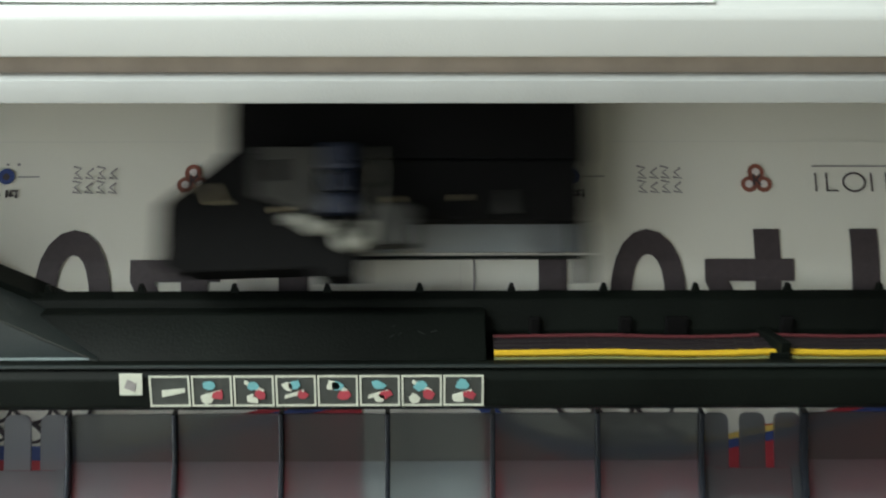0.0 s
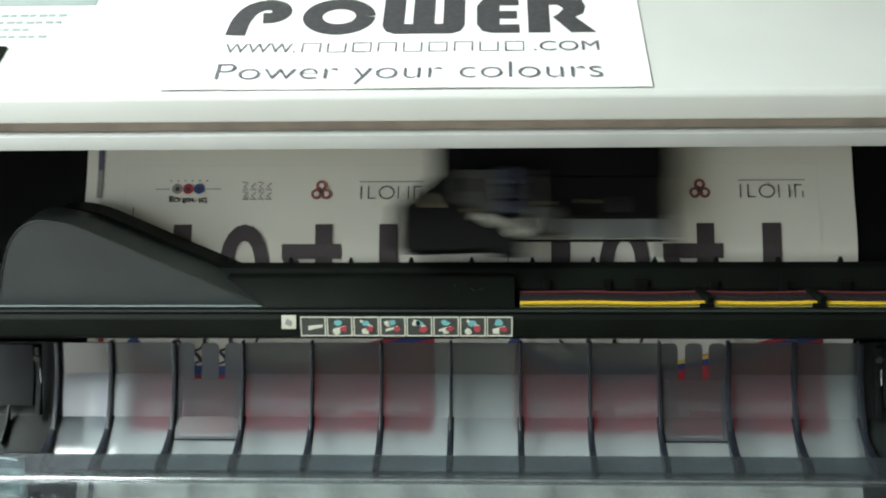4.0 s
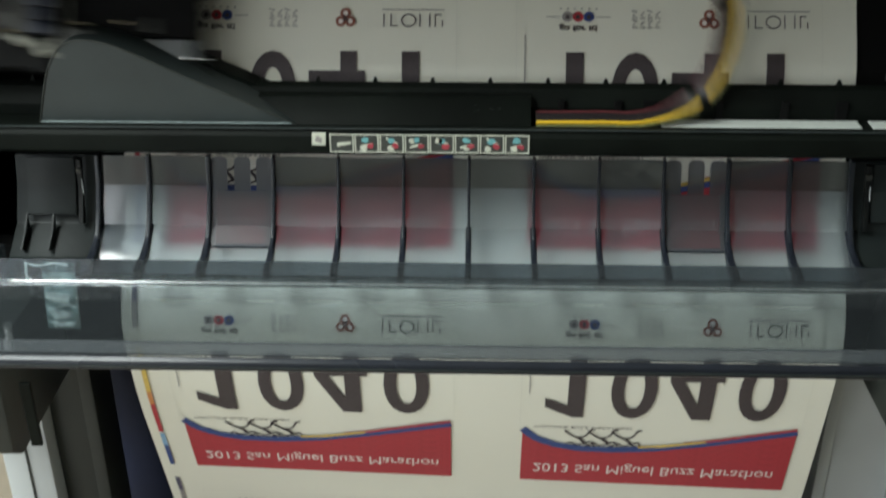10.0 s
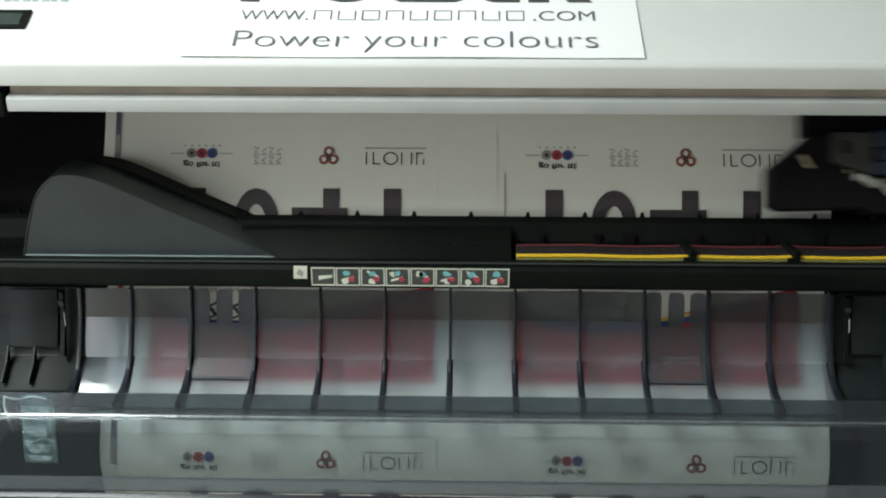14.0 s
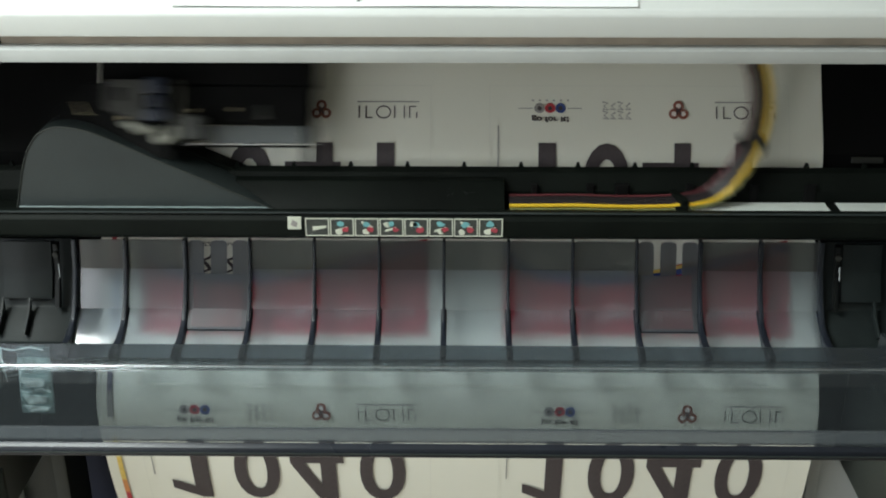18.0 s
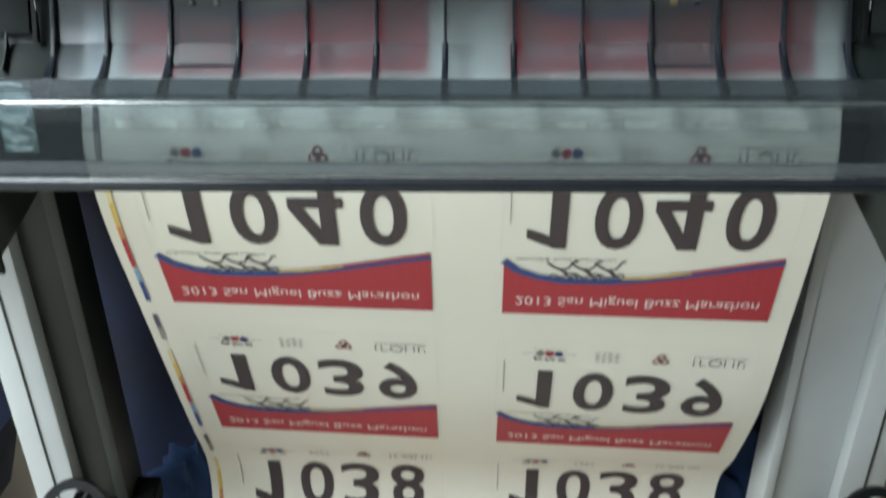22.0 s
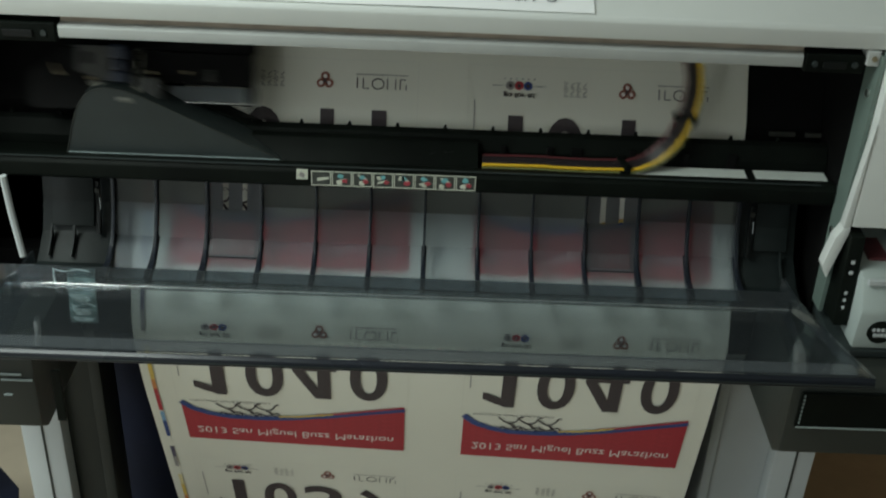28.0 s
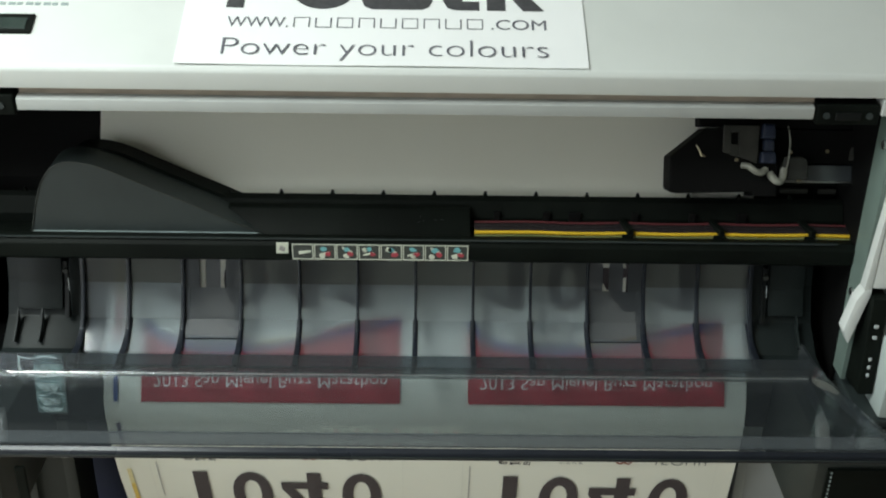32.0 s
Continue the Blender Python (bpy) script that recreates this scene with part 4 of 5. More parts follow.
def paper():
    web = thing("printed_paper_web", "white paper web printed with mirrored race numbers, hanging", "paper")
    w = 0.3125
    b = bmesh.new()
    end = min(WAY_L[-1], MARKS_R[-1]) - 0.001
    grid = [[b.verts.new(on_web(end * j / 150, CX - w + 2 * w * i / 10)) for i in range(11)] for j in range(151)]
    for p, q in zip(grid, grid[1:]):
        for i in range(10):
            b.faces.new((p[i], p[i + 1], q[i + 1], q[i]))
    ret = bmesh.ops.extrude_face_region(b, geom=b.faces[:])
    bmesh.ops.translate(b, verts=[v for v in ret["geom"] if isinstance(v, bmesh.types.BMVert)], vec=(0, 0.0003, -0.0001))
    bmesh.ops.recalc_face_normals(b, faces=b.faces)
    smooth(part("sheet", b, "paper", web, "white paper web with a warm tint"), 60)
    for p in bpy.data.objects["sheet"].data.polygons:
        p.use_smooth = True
    slots = ["ink", "red", "blue", "yellow_ink", "grey_ink", "brown_ink", "white_ink", "pale_yellow", "orange_ink", "sky_ink", "slate_ink", "faint_ink"]
    INK, RED, BLUE, YEL, GREY, BROWN, WHITE, PALE, ORANGE, SKY, SLATE, FAINT = range(12)
    for row in range(-0, 4):
        bm = bmesh.new()
        base = 0.0

        def put(b, slot, dx, ds, lift=0.0):
            bmesh.ops.translate(b, verts=b.verts, vec=(dx, ds, lift))
            merge(bm, b, slot)

        for xb in XB:
            # sponsors' marks, plain shapes
            for k, c in enumerate((GREY, RED, BLUE)):
                put(disc(0.040 + 0.009 * k, 0.0065, 0.0045), c, xb, base)
                put(disc(0.040 + 0.009 * k, 0.0065, 0.0019), INK, xb, base, 0.00004)
            for k in range(6):
                put(flat([(0.0335 + 0.006 * k, -0.0012), (0.0352 + 0.006 * k, -0.0012), (0.0352 + 0.006 * k, 0.0002), (0.0335 + 0.006 * k, 0.0002)]), GREY, xb, base)
            put(lettering("go for it!", 0.032, 0.0066, 0.03), INK, xb + 0.033, base + 0.0125)
            put(flat([(0.022, 0.0062), (0.034, 0.0062), (0.034, 0.0069), (0.022, 0.0069)]), GREY, xb, base)
            put(flat([(0.064, 0.0062), (0.076, 0.0062), (0.076, 0.0069), (0.064, 0.0069)]), GREY, xb, base)
            for i in range(4):
                x = 0.094 + 0.0064 * i
                for j in (0.001, 0.0092):
                    put(stroke([(x, j), (x + 0.0045, j + 0.001), (x + 0.0012, j + 0.0035), (x + 0.005, j + 0.0068), (x + 0.0004, j + 0.006)][i % 2 :], 0.0011), GREY, xb, base)
            for a in (90, 210, 330):
                put(disc(0.159 + 0.0045 * math.cos(radians(a)), 0.009 - 0.0045 * math.sin(radians(a)), 0.0046), BROWN, xb, base)
                put(disc(0.159 + 0.0047 * math.cos(radians(a)), 0.009 - 0.0047 * math.sin(radians(a)), 0.0021), WHITE, xb, base, 0.00005)
            put(flat([(0.1572, 0.0055), (0.1585, 0.0055), (0.1585, 0.0120), (0.1572, 0.0120)]), INK, xb, base, 0.00007)
            put(stroke([(0.1615, 0.0055), (0.1588, 0.0088), (0.1615, 0.0120)], 0.0013), INK, xb, base, 0.00007)
            for a in (0.191, 0.197, 0.2215, 0.2298, 0.2345):
                put(flat([(a, 0.0048), (a + 0.0010, 0.0048), (a + 0.0010, 0.0155), (a, 0.0155)]), INK, xb, base)
            put(flat([(0.198, 0.0146), (0.2035, 0.0146), (0.2035, 0.0155), (0.198, 0.0155)]), INK, xb, base)
            put(stroke([(0.2125 + 0.0060 * math.cos(radians(15 * k)), 0.0102 + 0.0052 * math.sin(radians(15 * k))) for k in range(25)], 0.0011), INK, xb, base)
            put(flat([(0.2355, 0.0048), (0.2405, 0.0048), (0.2405, 0.0058), (0.2355, 0.0058)]), INK, xb, base)
            put(flat([(0.2405, 0.0104), (0.2415, 0.0104), (0.2415, 0.0155), (0.2405, 0.0155)]), INK, xb, base)
            put(flat([(0.190, 0.0008), (0.243, 0.0008), (0.243, 0.0017), (0.190, 0.0017)]), GREY, xb, base)
            # the number, mirrored
            for ch, (a, c) in zip(str(1041 - row), ((0.019, 0.053), (0.077, 0.118), (0.129, 0.175), (0.190, 0.231))):
                if ch == "1":
                    a = a if a < 0.1 else 0.187
                    put(flat([(0.020, 0.0), (0.035, 0.0), (0.035, 0.076), (0.025, 0.076), (0.0, 0.063), (0.0, 0.051), (0.020, 0.060)]), INK, xb + a, base + 0.037)
                    continue
                if ch == "4":
                    for pts in ([(0.027, 0.0), (0.041, 0.0), (0.041, 0.076), (0.027, 0.076)], [(0.0, 0.016), (0.027, 0.016), (0.027, 0.028), (0.0, 0.028)], [(0.041, 0.016), (0.048, 0.016), (0.048, 0.028), (0.041, 0.028)], [(0.0, 0.028), (0.013, 0.028), (0.027, 0.056), (0.027, 0.076), (0.024, 0.076)]):
                        put(flat(pts), INK, xb + a - 0.001, base + 0.037)
                    continue
                put(lettering(ch, c - a, 0.076, 0.018), INK, xb + a, base + 0.037)
            # runners' mark
            for k in range(3):
                x = 0.050 + 0.0215 * k
                limbs = (
                    (0.0036, ((x + 0.001, 0.1415), (x + 0.006, 0.1465), (x + 0.009, 0.1510))),
                    (0.0026, ((x + 0.002, 0.1425), (x - 0.005, 0.1385), (x - 0.011, 0.1320))),
                    (0.0024, ((x + 0.002, 0.1420), (x + 0.009, 0.1390), (x + 0.013, 0.1310), (x + 0.017, 0.1300))),
                    (0.0020, ((x + 0.008, 0.1500), (x + 0.001, 0.1525), (x - 0.005, 0.1490), (x - 0.008, 0.1515))),
                    (0.0020, ((x + 0.008, 0.1500), (x + 0.0145, 0.1475), (x + 0.0175, 0.1545))),
                )
                for w, pts in limbs:
                    put(stroke([tuple(q) for q in round_way(pts, 3)], 0.8 * w), INK, xb, base)
                put(disc(x + 0.0115, 0.1540, 0.0026, 10), INK, xb, base)
            put(lettering("WELCOME BUZZ MARATHON", 0.090, 0.0028, 0.0), INK, xb + 0.010, base + 0.1262)
            # banner under a wave
            wave = [(0.0, 0.132), (0.012, 0.145), (0.030, 0.154), (0.055, 0.1595), (0.085, 0.160), (0.125, 0.156), (0.170, 0.147), (0.215, 0.136), (0.2505, 0.128)]
            put(flat(wave + [(0.2505, 0.210), (0.0, 0.210)]), RED, xb, base)
            put(stroke([(x, s - 0.001) for x, s in wave], 0.008), BLUE, xb, base, 0.00004)
            put(stroke([(0.108, 0.1535), (0.130, 0.1512), (0.152, 0.1470), (0.170, 0.1432)], 0.0030), YEL, xb, base, 0.00008)
            put(stroke([(0.150, 0.1468), (0.180, 0.1405), (0.215, 0.1318), (0.2500, 0.1235)], 0.0034), RED, xb, base, 0.00006)
            put(lettering("2013 San Miguel Buzz Marathon", 0.226, 0.0165), WHITE, xb + 0.012, base + 0.179, 0.00006)
            # faint outline of each number card
            for a, c, e, g in ((-0.003, 0.2535, -0.0135, -0.0129), (-0.003, -0.0024, -0.0129, 0.126), (0.2529, 0.2535, -0.0129, 0.126)):
                put(flat([(a, e), (c, e), (c, g), (a, g)]), FAINT, xb, base)
            # cut marks
            put(flat([(0.004, 0.022), (0.0050, 0.022), (0.0050, 0.082), (0.004, 0.082)]), GREY, xb, base)
        for a, c, slot in ((-0.034, -0.010, SLATE), (-0.010, 0.014, GREY), (0.034, 0.060, PALE), (0.060, 0.090, YEL), (0.090, 0.108, ORANGE), (0.108, 0.152, RED), (0.155, 0.176, SKY), (0.176, 0.210, BLUE)):
            put(flat([(-0.2490, a), (-0.2445, a), (-0.2445, c), (-0.2490, c)]), slot, 0, base)
        bmesh.ops.triangulate(bm, faces=bm.faces[:])
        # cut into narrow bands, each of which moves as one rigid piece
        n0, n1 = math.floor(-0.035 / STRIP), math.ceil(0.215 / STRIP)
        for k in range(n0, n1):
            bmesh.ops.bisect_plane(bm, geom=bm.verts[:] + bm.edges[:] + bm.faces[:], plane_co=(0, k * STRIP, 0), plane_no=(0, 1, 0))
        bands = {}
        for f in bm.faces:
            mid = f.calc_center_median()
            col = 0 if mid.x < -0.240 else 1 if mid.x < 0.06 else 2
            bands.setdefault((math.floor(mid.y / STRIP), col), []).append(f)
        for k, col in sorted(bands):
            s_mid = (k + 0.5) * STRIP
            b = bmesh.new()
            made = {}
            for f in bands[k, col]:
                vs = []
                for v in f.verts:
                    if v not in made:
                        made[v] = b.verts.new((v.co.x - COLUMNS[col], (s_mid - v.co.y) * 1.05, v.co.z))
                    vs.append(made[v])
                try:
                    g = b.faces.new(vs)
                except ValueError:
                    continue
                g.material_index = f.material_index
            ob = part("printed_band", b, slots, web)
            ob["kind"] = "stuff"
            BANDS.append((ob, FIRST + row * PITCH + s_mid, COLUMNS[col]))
        bm.free()


BANDS = []
paper()


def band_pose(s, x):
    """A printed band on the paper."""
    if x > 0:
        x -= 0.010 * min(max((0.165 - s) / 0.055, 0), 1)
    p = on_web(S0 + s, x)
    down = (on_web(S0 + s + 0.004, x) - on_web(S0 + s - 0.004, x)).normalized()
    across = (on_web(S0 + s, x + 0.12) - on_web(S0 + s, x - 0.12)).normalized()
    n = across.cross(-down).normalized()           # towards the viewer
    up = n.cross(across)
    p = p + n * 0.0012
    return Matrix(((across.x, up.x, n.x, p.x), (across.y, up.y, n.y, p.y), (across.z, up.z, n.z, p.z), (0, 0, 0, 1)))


# ---- the notice on the cover ----
def notice():
    sheet = thing("paper_notice", "white paper notice with dark lettering lying on the printer cover", "notice")
    b = bmesh.new()
    nx, nu = 12, 10
    grid = {}
    for i in range(nx + 1):
        for j in range(nu + 1):
            x, u = -0.1565 + 0.3425 * i / nx, 0.001 + 0.242 * j / nu
            lift = 0.0008 + 0.0007 * max(0, 1 - j / 2.5) * (0.5 + 0.5 * math.cos(i * 0.9)) 
            grid[i, j] = b.verts.new((x, u, lift))
    for i in range(nx):
        for j in range(nu):
            b.faces.new((grid[i, j], grid[i + 1, j], grid[i + 1, j + 1], grid[i, j + 1]))
    ret = bmesh.ops.extrude_face_region(b, geom=b.faces[:])
    bmesh.ops.translate(b, verts=[v for v in ret["geom"] if isinstance(v, bmesh.types.BMVert)], vec=(0, 0, -0.0003))
    bmesh.ops.recalc_face_normals(b, faces=b.faces)
    smooth(part("sheet_of_paper", b, "notice", sheet), 60)
    words = [bmesh.new() for k in range(5)]
    def add(b, k):
        bmesh.ops.translate(b, verts=b.verts, vec=(0, 0.0705, 0.0011))
        merge(words[k], b)
    def bar(x0, x1, y0, y1, k):
        add(flat([(x0, y0), (x1, y0), (x1, y1), (x0, y1)]), k)
    add(stroke([tuple(q) for q in round_way([(-0.1135, 0.0), (-0.1120, 0.020), (-0.1060, 0.036), (-0.0950, 0.0425), (-0.0860, 0.0400), (-0.0825, 0.0320), (-0.0870, 0.0250), (-0.0960, 0.0235)], 5)], 0.0150), 0)
    ring = [(-0.0385 + 0.0200 * math.cos(2 * math.pi * k / 36), 0.0250 + 0.0180 * math.sin(2 * math.pi * k / 36)) for k in range(37)]
    add(stroke(ring, 0.0148), 1)
    add(flat([(-0.005, 0.050), (0.011, 0.050), (0.011, 0.0135), (0.0175, 0.0135), (0.0175, 0.0), (0.004, 0.0), (-0.002, 0.0035), (-0.005, 0.011)]), 2)
    add(flat([(0.0175, 0.050), (0.0335, 0.050), (0.0335, 0.0135), (0.0400, 0.0135), (0.0400, 0.0), (0.0175, 0.0)]), 2)
    add(flat([(0.0400, 0.050), (0.0560, 0.050), (0.0560, 0.011), (0.0530, 0.0035), (0.0470, 0.0), (0.0400, 0.0)]), 2)
    add(flat([(0.0650, 0.012), (0.0690, 0.003), (0.0760, 0.0), (0.0820, 0.0), (0.0820, 0.050), (0.0760, 0.050), (0.0690, 0.047), (0.0650, 0.038)]), 3)
    bar(0.0820, 0.0965, 0.0, 0.0115, 3)
    bar(0.0820, 0.0950, 0.0195, 0.0305, 3)
    bar(0.0820, 0.0965, 0.0385, 0.050, 3)
    bar(0.1030, 0.1190, 0.0, 0.050, 4)
    add(flat([(0.1190, 0.050), (0.1360, 0.050), (0.1440, 0.0460), (0.1465, 0.0360), (0.1440, 0.0260), (0.1380, 0.0215), (0.1260, 0.0260), (0.1300, 0.0330), (0.1260, 0.0385), (0.1190, 0.0385)]), 4)
    add(flat([(0.1260, 0.0260), (0.1380, 0.0215), (0.1525, 0.0), (0.1340, 0.0), (0.1215, 0.0215)]), 4)
    for word in words:
        part("heading_letter", word, "toner", sheet, "bold dark heading letter")
    for text, x0, w in (("WWW.", -0.118, 0.052), (".COM", 0.106, 0.047)):
        g = lettering(text, w, 0.0125, 0.0)
        bmesh.ops.translate(g, verts=g.verts, vec=(x0, 0.0465, 0.0012))
        part("address", g, "toner_grey", sheet)
    x = -0.062
    for k in range(9):
        lo, hi, l, r = 0.0470, 0.0588, x + 0.0008, x + 0.0136
        bar = stroke([[(l, lo), (l, hi), (r, hi), (r, lo)], [(l, hi), (l, lo), (r, lo), (r, hi)], [(l, lo), (l, hi), (r, hi), (r, lo), (l, lo)]][k % 3], 0.0013)
        bmesh.ops.translate(bar, verts=bar.verts, vec=(0, 0, 0.0012))
        part("address_bar", bar, "toner_grey", sheet)
        x += 0.0184
    line = lettering("Power your colours", 0.272, 0.0262, -0.016)
    bmesh.ops.translate(line, verts=line.verts, vec=(-0.119, 0.006, 0.0017))
    part("slogan", line, "toner_grey", sheet, "thin grey slogan line")
    sheet.matrix_basis = pose(0, 0.543, 1.2865, math.degrees(SLOPE), 0, 0)


notice()


# ---- cloth, cartridges, background ----
def extras():
    cloth = thing("catch_cloth", "navy blue catch cloth hanging behind the paper", "cloth")
    b = bmesh.new()
    rows = [(0.72, 0.88), (0.78, 0.72), (0.83, 0.52), (0.84, 0.36), (0.78, 0.24), (0.64, 0.17)]
    g = []
    for j, (y, z) in enumerate(round_way(rows, 5)):
        g.append([b.verts.new((-0.425 + 0.94 * i / 40, y + 0.012 * math.sin(i * 0.8 + 0.2 * j), z + 0.004 * math.sin(i * 1.7))) for i in range(41)])
    for a, c in zip(g, g[1:]):
        for i in range(40):
            b.faces.new((a[i], a[i + 1], c[i + 1], c[i]))
    ret = bmesh.ops.extrude_face_region(b, geom=b.faces[:])
    bmesh.ops.translate(b, verts=[v for v in ret["geom"] if isinstance(v, bmesh.types.BMVert)], vec=(0, 0.002, 0))
    bmesh.ops.recalc_face_normals(b, faces=b.faces)
    smooth(part("cloth_panel", b, "cloth", cloth), 70)
    for x in (-0.25, 0.36):
        bl = bmesh.new()
        bmesh.ops.create_icosphere(bl, subdivisions=5, radius=1)
        for v in bl.verts:
            r = 1 + 0.40 * noise.noise(v.co * 1.7 + Vector((x * 9, 0, 0))) + 0.18 * noise.noise(Vector((v.co.x * 7 + v.co.z * 3, v.co.y * 3, x)))
            v.co = (x + v.co.x * 0.10 * r, 0.77 + v.co.y * 0.035 * r, 0.27 + v.co.z * 0.11 * r)
        # the fold's lit look is in its colour
        smooth(part("cloth_fold", bl, "cloth_lit", cloth, "bunched navy cloth fold painted in its lit blue"))
    for k in range(3):
        x = 0.4665 + 0.052 * k
        c = thing("ink_cartridge", "pale ink cartridge with a round black label in its bay", "ink cartridge", "ink cartridges")
        smooth(part("shell", prism([(0.487, 0.9755), (0.484, 1.020), (0.50, 1.050), (0.70, 1.060), (0.70, 0.9755)], x, x + 0.048, 0.004), "cartridge", c))
        lab = part("round_label", cyl((x + 0.024, 0.4835, 0.998), (x + 0.024, 0.4865, 0.998), 0.013, 24), "cyan" if k == 1 else "black", c, "round cyan label" if k == 1 else "round black label")
        for z, h in ((1.001, 0.009), (0.995, 0.007)):
            for j in range(4):
                part("print_bar", box(x + 0.024 - h + 0.5 * h * j, x + 0.024 - h + 0.5 * h * j + 0.0028, 0.4825, 0.4834, z - 0.0018, z + 0.0018), "leg_white", lab)
        part("cap_rim", box(x + 0.003, x + 0.045, 0.492, 0.496, 1.046, 1.052, 0.001), "leg_white", c)
        part("colour_tab", box(x + 0.014, x + 0.034, 0.53, 0.57, 1.0515, 1.0545), "cyan" if k else "tube_red", c)
    bay = part("ink_bay", prism([(0.505, 0.990), (0.515, 1.086), (0.72, 1.090), (0.72, 0.975)], 0.4515, 0.4655, 0.001), "black", printer, "black front frame of the ink bay")
    for z0, w in ((1.058, 0.006), (1.047, 0.006), (1.025, 0.004), (1.017, 0.004), (1.009, 0.004)):
        y = 0.505 + 0.010 * (z0 - 0.99) / 0.096
        part("bay_mark", box(0.456, 0.456 + 0.6 * w, y - 0.0012, y + 0.0005, z0, z0 + 0.003), "leg_white", bay)
    part("bay_tray", box(0.4515, 0.64, 0.485, 0.75, 0.966, 0.9750, 0.002), "charcoal", printer)
    crate = thing("cardboard_box", "brown cardboard box on the floor beside the stand", "box")
    card = mat("corrugated_card", (0.33, 0.20, 0.10), 0.8, 0, 0.1, 20)
    part("carton", box(0.62, 1.05, 0.75, 1.25, 0.0, 0.42, 0.004), card, crate)
    for y0, y1 in ((0.752, 0.997), (1.003, 1.248)):
        part("flap", box(0.622, 1.048, y0, y1, 0.4205, 0.4245, 0.001), card, crate)
    part("packing_tape", box(0.621, 1.049, 0.972, 1.028, 0.425, 0.4255), mat("brown_tape", (0.40, 0.27, 0.13), 0.25, 0, 0.1, 30), crate)
    smooth(part("door_arm", tube([(-0.353, 0.52, 1.115), (-0.351, 0.52, 1.075), (-0.345, 0.515, 1.030)], 0.0035, 8), "leg_white", printer, "pale door arm"))
    rod = thing("wooden_stick", "pale wooden stick leaning beside the stand", "stick")
    smooth(part("rod", tube([(-0.77, 0.85, 0.01), (-0.614, 0.75, 0.377), (-0.50, 0.68, 0.62)], 0.007, 8), "yellow_ink", rod))
    bag = thing("cloth_bag", "crumpled dark blue bag on the floor", "bag")
    # the bag's top takes the lit blue, its body the plain navy
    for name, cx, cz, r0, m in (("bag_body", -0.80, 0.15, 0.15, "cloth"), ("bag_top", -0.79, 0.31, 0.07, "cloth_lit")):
        bl = bmesh.new()
        bmesh.ops.create_icosphere(bl, subdivisions=3, radius=1)
        for v in bl.verts:
            r = r0 * (1 + 0.30 * noise.noise(v.co * 2.2 + Vector((cz, 0, 0))))
            v.co = (cx + v.co.x * r, 0.98 + v.co.y * r, cz + v.co.z * r)
        smooth(part(name, bl, m, bag))
    wire = thing("power_cable", "dark cable lying on the floor", "cable")
    smooth(part("cord", tube([(-0.95, 0.55, 0.006), (-0.80, 0.62, 0.006), (-0.68, 0.60, 0.006), (-0.56, 0.68, 0.006), (-0.5, 0.85, 0.006)], 0.005, 8), "black", wire))


extras()


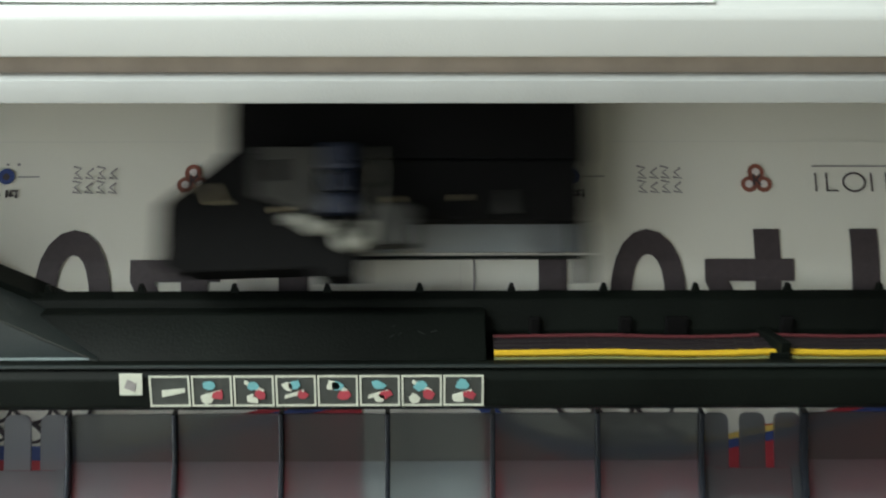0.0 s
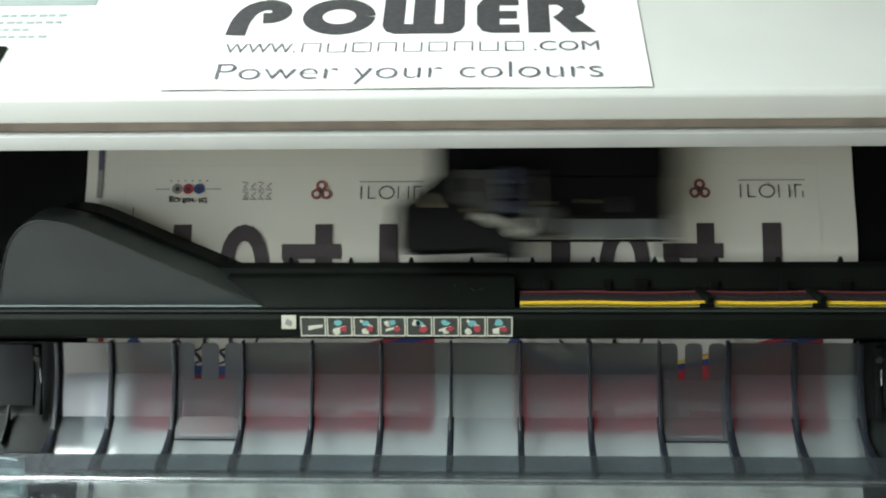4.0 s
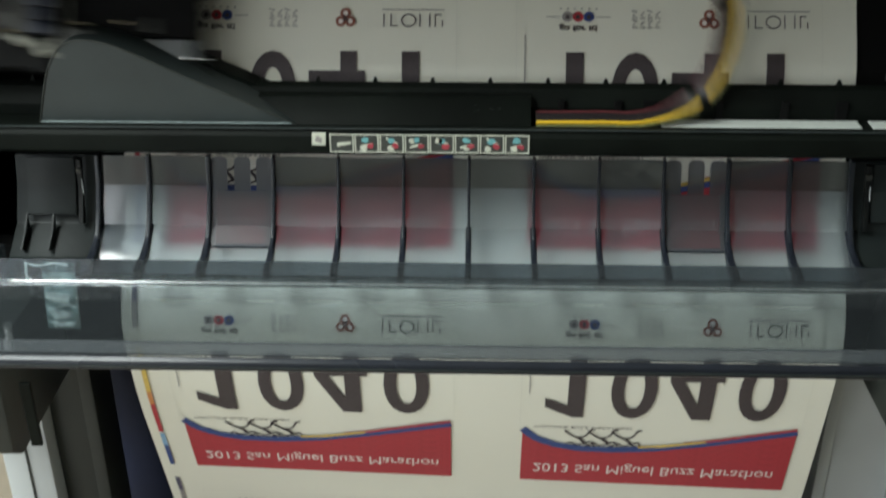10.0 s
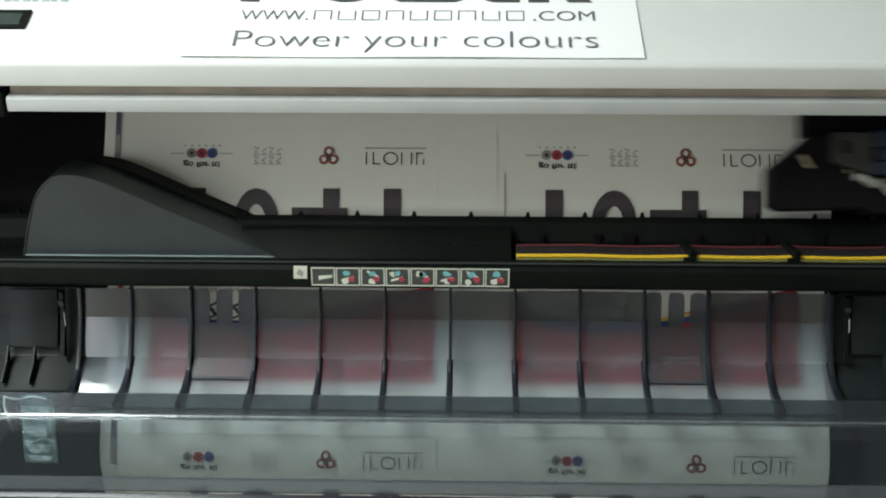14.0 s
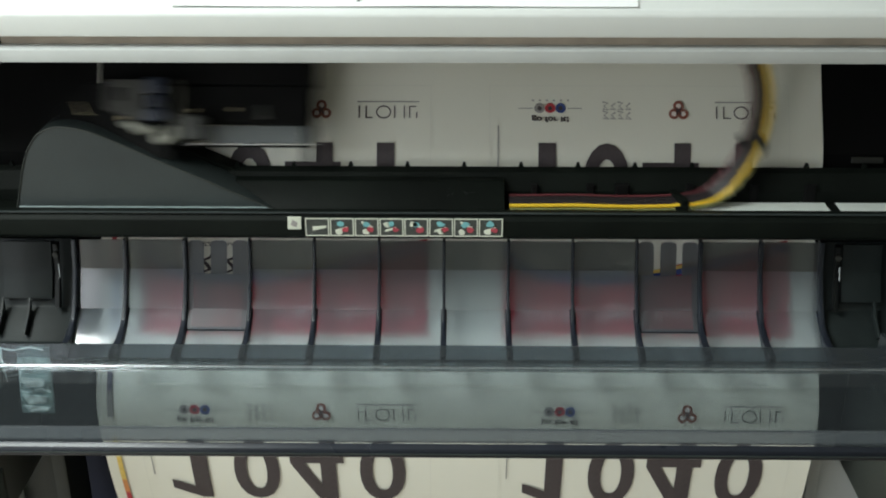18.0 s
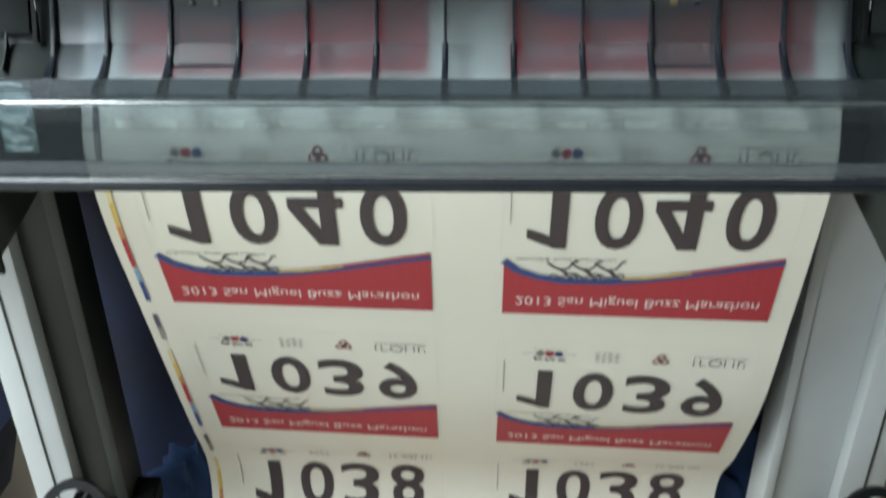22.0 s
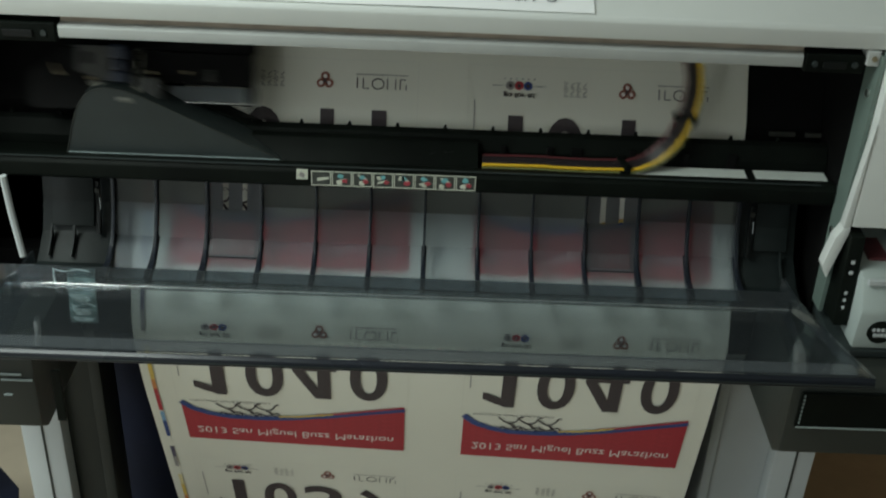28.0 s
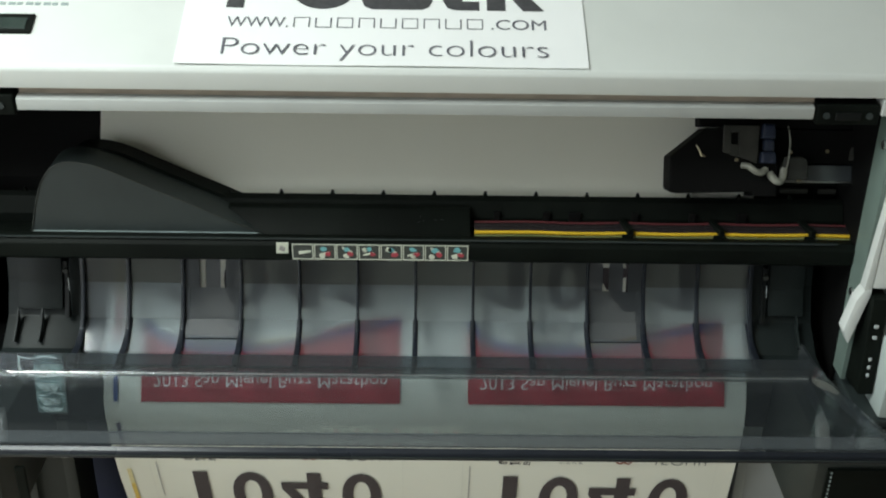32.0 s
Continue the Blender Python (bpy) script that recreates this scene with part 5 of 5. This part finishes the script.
# ---- the print carriage ----
def make_carriage():
    """Built with its left tip at x = 0, in the printer's space."""
    c = new("print_carriage")
    c.parent = printer
    c["label"] = "black print carriage with grey dampers"
    lean = Matrix.Translation((0, 0.612, 1.140)) @ pose(0, 0, 0, -25, 0, 0)

    def block(pts, y0, y1, m, name, bevel=0.0015):
        return part(name, (lambda b: (bmesh.ops.transform(b, matrix=lean, verts=b.verts), b)[1])(prism(pts, y0, y1, bevel, "xz")), m, c)

    block([(0.0, 0.006), (0.0, 0.036), (0.030, 0.060), (0.031, 0.062), (0.076, 0.062), (0.082, 0.040), (0.098, 0.030), (0.098, 0.0), (0.076, 0.0), (0.076, 0.004), (0.008, 0.002)], -0.032, 0.0, "inside", "wedge")
    block([(0.030, 0.064), (0.214, 0.062), (0.214, 0.135), (0.030, 0.135)], -0.014, 0.006, "inside", "housing")
    block([(0.098, 0.032), (0.212, 0.030), (0.212, 0.062), (0.084, 0.062)], -0.016, 0.004, "inside", "head_block")
    block([(0.098, 0.0115), (0.214, 0.0115), (0.214, 0.0130), (0.098, 0.0130)], -0.013, -0.009, "black", "rail", 0.0)
    block([(0.107, 0.0131), (0.214, 0.0131), (0.214, 0.0141), (0.107, 0.0141)], -0.0135, -0.0115, "steel", "rail_line", 0.0)
    block([(0.104, 0.0146), (0.205, 0.0146), (0.205, 0.0290), (0.104, 0.0290)], -0.0130, -0.0115, "frost", "head_plate", 0.0003)
    block([(0.206, 0.0), (0.214, 0.0), (0.214, 0.030), (0.206, 0.030)], -0.012, 0.0, "inside", "end_post", 0.0008)
    # grey bracket with a square window
    for pts in ([(0.047, 0.040), (0.054, 0.038), (0.054, 0.064), (0.047, 0.064)], [(0.061, 0.036), (0.078, 0.030), (0.080, 0.064), (0.061, 0.064)], [(0.054, 0.0375), (0.061, 0.0355), (0.061, 0.047), (0.054, 0.047)], [(0.054, 0.058), (0.061, 0.058), (0.061, 0.064), (0.054, 0.064)]):
        block(pts, -0.036, -0.0325, "bracket", "bracket", 0.0006)
    # blue dampers, stacked
    for x, z, w, h in ((0.081, 0.052, 0.013, 0.014), (0.083, 0.041, 0.010, 0.011), (0.080, 0.030, 0.015, 0.011)):
        block([(x, z), (x + w, z), (x + w * 0.94, z + h * 0.97), (x + w * 0.06, z + h)], -0.040, -0.030, "damper_blue", "damper", 0.0025)
    block([(0.102, 0.015), (0.126, 0.016), (0.125, 0.034), (0.118, 0.037), (0.103, 0.036)], -0.034, -0.017, "damper", "filter_box", 0.002)

    def pipe(pts, r, m, name, label=""):
        b = tube([lean @ q for q in round_way(pts, 4)], r, 8)
        smooth(part(name, b, m, c, label))

    pipe([(0.064, -0.036, 0.028), (0.069, -0.039, 0.0275), (0.074, -0.040, 0.024), (0.080, -0.040, 0.0215), (0.086, -0.038, 0.025)], 0.0030, "connector", "ink_elbow", "pale ink elbow")
    pipe([(0.090, -0.036, 0.021), (0.092, -0.041, 0.016), (0.097, -0.041, 0.0135), (0.101, -0.037, 0.017), (0.103, -0.036, 0.026)], 0.0034, "connector", "ink_elbow", "pale ink elbow")
    pipe([(0.104, -0.036, 0.020), (0.106, -0.038, 0.035), (0.107, -0.038, 0.050), (0.106, -0.034, 0.064)], 0.0008, "connector", "wire_loop")
    pipe([(0.023, -0.0325, 0.046), (0.026, -0.0335, 0.041), (0.028, -0.0335, 0.036)], 0.0008, "brass", "spring_clip", "small brass clip")
    pipe([(0.027, -0.0335, 0.038), (0.031, -0.0335, 0.0355)], 0.0008, "brass", "spring_clip")
    for x, z in ((0.114, 0.041), (0.148, 0.042), (0.060, 0.033), (0.122, 0.0150)):
        b = cyl((x, -0.0185 if x > 0.1 else -0.034, z), (x, -0.0165 if x > 0.1 else -0.032, z), 0.0016, 10)
        bmesh.ops.transform(b, matrix=lean, verts=b.verts)
        part("screw", b, "brass", c)
    block([(0.168, 0.034), (0.175, 0.034), (0.173, 0.046), (0.170, 0.046)], -0.0185, -0.0155, "damper", "lever", 0.001)
    return c


carriage = make_carriage()

# tip of the carriage along x, by the second
SWEEP = [(0, -.067), (.2, .041), (.4, .151), (.6, .27), (.75, .325), (.85, .30), (1, .2), (1.2, .1), (1.4, -.012), (1.6, -.123), (1.8, -.25), (2, -.37), (2.13, -.43), (2.25, -.40), (2.4, -.28), (2.7, -.1), (3, .064), (3.3, .27), (3.45, .325), (3.6, .28), (4.8, -.42), (4.95, -.42), (5.5, -.082), (5.7, .03), (5.9, .151), (6.1, .266), (6.25, .315), (6.35, .29), (6.5, .206), (6.7, .096), (6.9, -.024), (7.1, -.141), (7.3, -.26), (7.5, -.375), (7.65, -.43), (7.75, -.42), (7.9, -.31), (8.1, -.18), (8.3, -.069), (8.5, .053), (8.7, .16), (8.9, .27)]
SWEEP += [(9.05, .318), (9.15, .29), (9.3, .178), (9.5, .021), (9.7, -.141), (9.9, -.29), (10.08, -.42), (10.2, -.42), (10.4, -.32), (10.6, -.211), (10.9, -.04), (11.2, .149), (11.4, .28), (11.5, .319), (11.6, .31), (11.7, .274), (11.9, .119), (12.1, -.039), (12.3, -.208), (12.5, -.34), (12.65, -.43), (12.75, -.42), (12.9, -.33), (13.1, -.212), (13.3, -.099), (13.5, .014), (13.7, .137), (13.9, .25), (14.05, .318), (14.15, .29), (14.3, .207), (14.5, .054), (15.1, -.41), (15.25, -.42), (16.3, .25), (16.45, .31), (16.6, .318), (16.7, .298), (16.9, .145), (17.1, -.024), (17.3, -.174), (17.5, -.33)]
SWEEP += [(17.65, -.43), (17.75, -.42), (17.9, -.34), (18.1, -.221), (18.3, -.127), (18.5, -.009), (18.7, .107), (18.9, .236), (19.05, .32), (19.15, .31), (19.3, .231), (19.5, .06), (19.7, -.087), (19.9, -.246), (20.1, -.37), (20.25, -.43), (20.35, -.42), (20.5, -.32), (20.7, -.202), (20.9, -.077), (21.1, .048), (21.3, .169), (21.55, .31), (21.65, .31), (22.7, -.42), (22.85, -.42), (24, .30), (24.15, .31), (25.1, -.40), (25.25, -.42), (25.5, -.30), (26, -.007), (26.2, .12), (26.4, .26), (26.55, .32), (26.65, .31), (27.6, -.41), (27.75, -.42), (28.5, -.001), (28.7, .121), (28.9, .247), (29.1, .318), (29.3, .311), (29.5, .305), (29.7, .278), (29.9, .2545), (30.1, .2575)]
SWEEP += [(30.3, .2725), (30.45, .288), (30.55, .25), (30.7, .162), (30.85, .095), (30.92, .105), (31.1, .223), (31.3, .268), (31.6, .272), (32, .274)]


def tip(t):
    return float(np.interp(t, [a for a, _ in SWEEP], [b for _, b in SWEEP]))


# ---- the ink tubes: links of one bundle that rolls out in the channel ----
def make_tubes():
    """Links of five tubes each: the yellow one carries the others."""
    h = 0.0053
    b = cyl((-h, -0.0058, -0.0002), (h, -0.0058, -0.0002), 0.0018, 8, 0.0017)
    first = smooth(part("tube_link", b, "tube_yellow", printer, "short length of the coloured ink tube bundle"))
    for y, z, r, m in ((-0.0084, -0.0022, 0.0009, "tube_green"), (-0.0022, 0.0000, 0.0019, "tube_dark"), (0.0012, 0.0008, 0.0021, "tube_dark"), (0.0047, 0.0016, 0.0022, "tube_dark"), (0.0085, 0.0032, 0.0011, "tube_red")):
        smooth(part("ink_tube", cyl((-h, y, z), (h, y, z), r, 8, r * 0.93), m, first))
    links = [first] + [copy_thing(first, Matrix()) for k in range(1, 82)]
    ties = []
    for k in (15, 24, 33, 42):
        tie = box(-0.0028, 0.0028, -0.0105, 0.0125, -0.0042, 0.0062, 0.0008)
        bmesh.ops.transform(tie, matrix=pose(0, 0, 0, 0, 0, 18), verts=tie.verts)
        merge(tie, box(-0.0050, 0.0050, -0.0112, -0.0098, -0.0040, 0.0012, 0.0004))
        ties.append((part("tube_tie", tie, "black", printer, "black cable tie"), k))
    return links, ties


LINKS, TIES = make_tubes()
LINK = 0.0094


def tube_pose(l, t):
    """The pose of the bundle at length l from its fixed end."""
    far = 0.225 + 0.5 * (tip(t) + 0.43)             # outermost x of the loop
    r = 0.062
    xb = far - r
    y, z = 0.5905, 1.1128
    run = xb - 0.098
    if l < run:
        sag = math.sin(math.pi * max(l - 0.057, 0.0) / 0.0846)
        x, zz, a = 0.098 + l, z - 0.0010 * abs(sag) + 0.0006 * min(l / 0.06, 1), 0.0
    else:
        q = (l - run) / (1.127 * r)
        if q < math.pi:
            a = q
            x, zz = xb + r * math.sin(a), z + 1.25 * r * (1 - math.cos(a))
            a = math.atan2(1.25 * math.sin(a), math.cos(a))
        else:
            a = math.pi
            x, zz = xb - (l - run - math.pi * 1.127 * r), z + 2.5 * r
    back = 0.012 * min(max((zz - z) / 0.05, 0), 1)
    twist = math.radians(55) * min(max((zz - z) / 0.035, 0), 1)
    return Matrix.Translation((x, y + back, zz)) @ Matrix.Rotation(-a, 4, "Y") @ Matrix.Rotation(twist, 4, "X")


for x0, x1 in ((0.20, 0.362), (0.371, 0.443)):
    part("ribbon_cable", box(x0, x1, 0.5835, 0.6015, 1.1087, 1.1093), "ribbon", printer, "flat white ribbon cable lying in the channel")


def motions():
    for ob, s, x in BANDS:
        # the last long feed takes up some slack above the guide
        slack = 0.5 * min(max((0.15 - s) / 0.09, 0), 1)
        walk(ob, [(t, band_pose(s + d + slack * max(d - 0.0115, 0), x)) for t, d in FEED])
    walk(carriage, [(t, pose(x, 0, 0)) for t, x in SWEEP])
    times = [0.16 * k for k in range(200)] + [32.0]
    for k, ob in enumerate(LINKS):
        walk(ob, [(t, tube_pose((k + 0.5) * LINK, t)) for t in times])
    for ob, k in TIES:
        walk(ob, [(t, tube_pose(k * LINK, t)) for t in times])


motions()
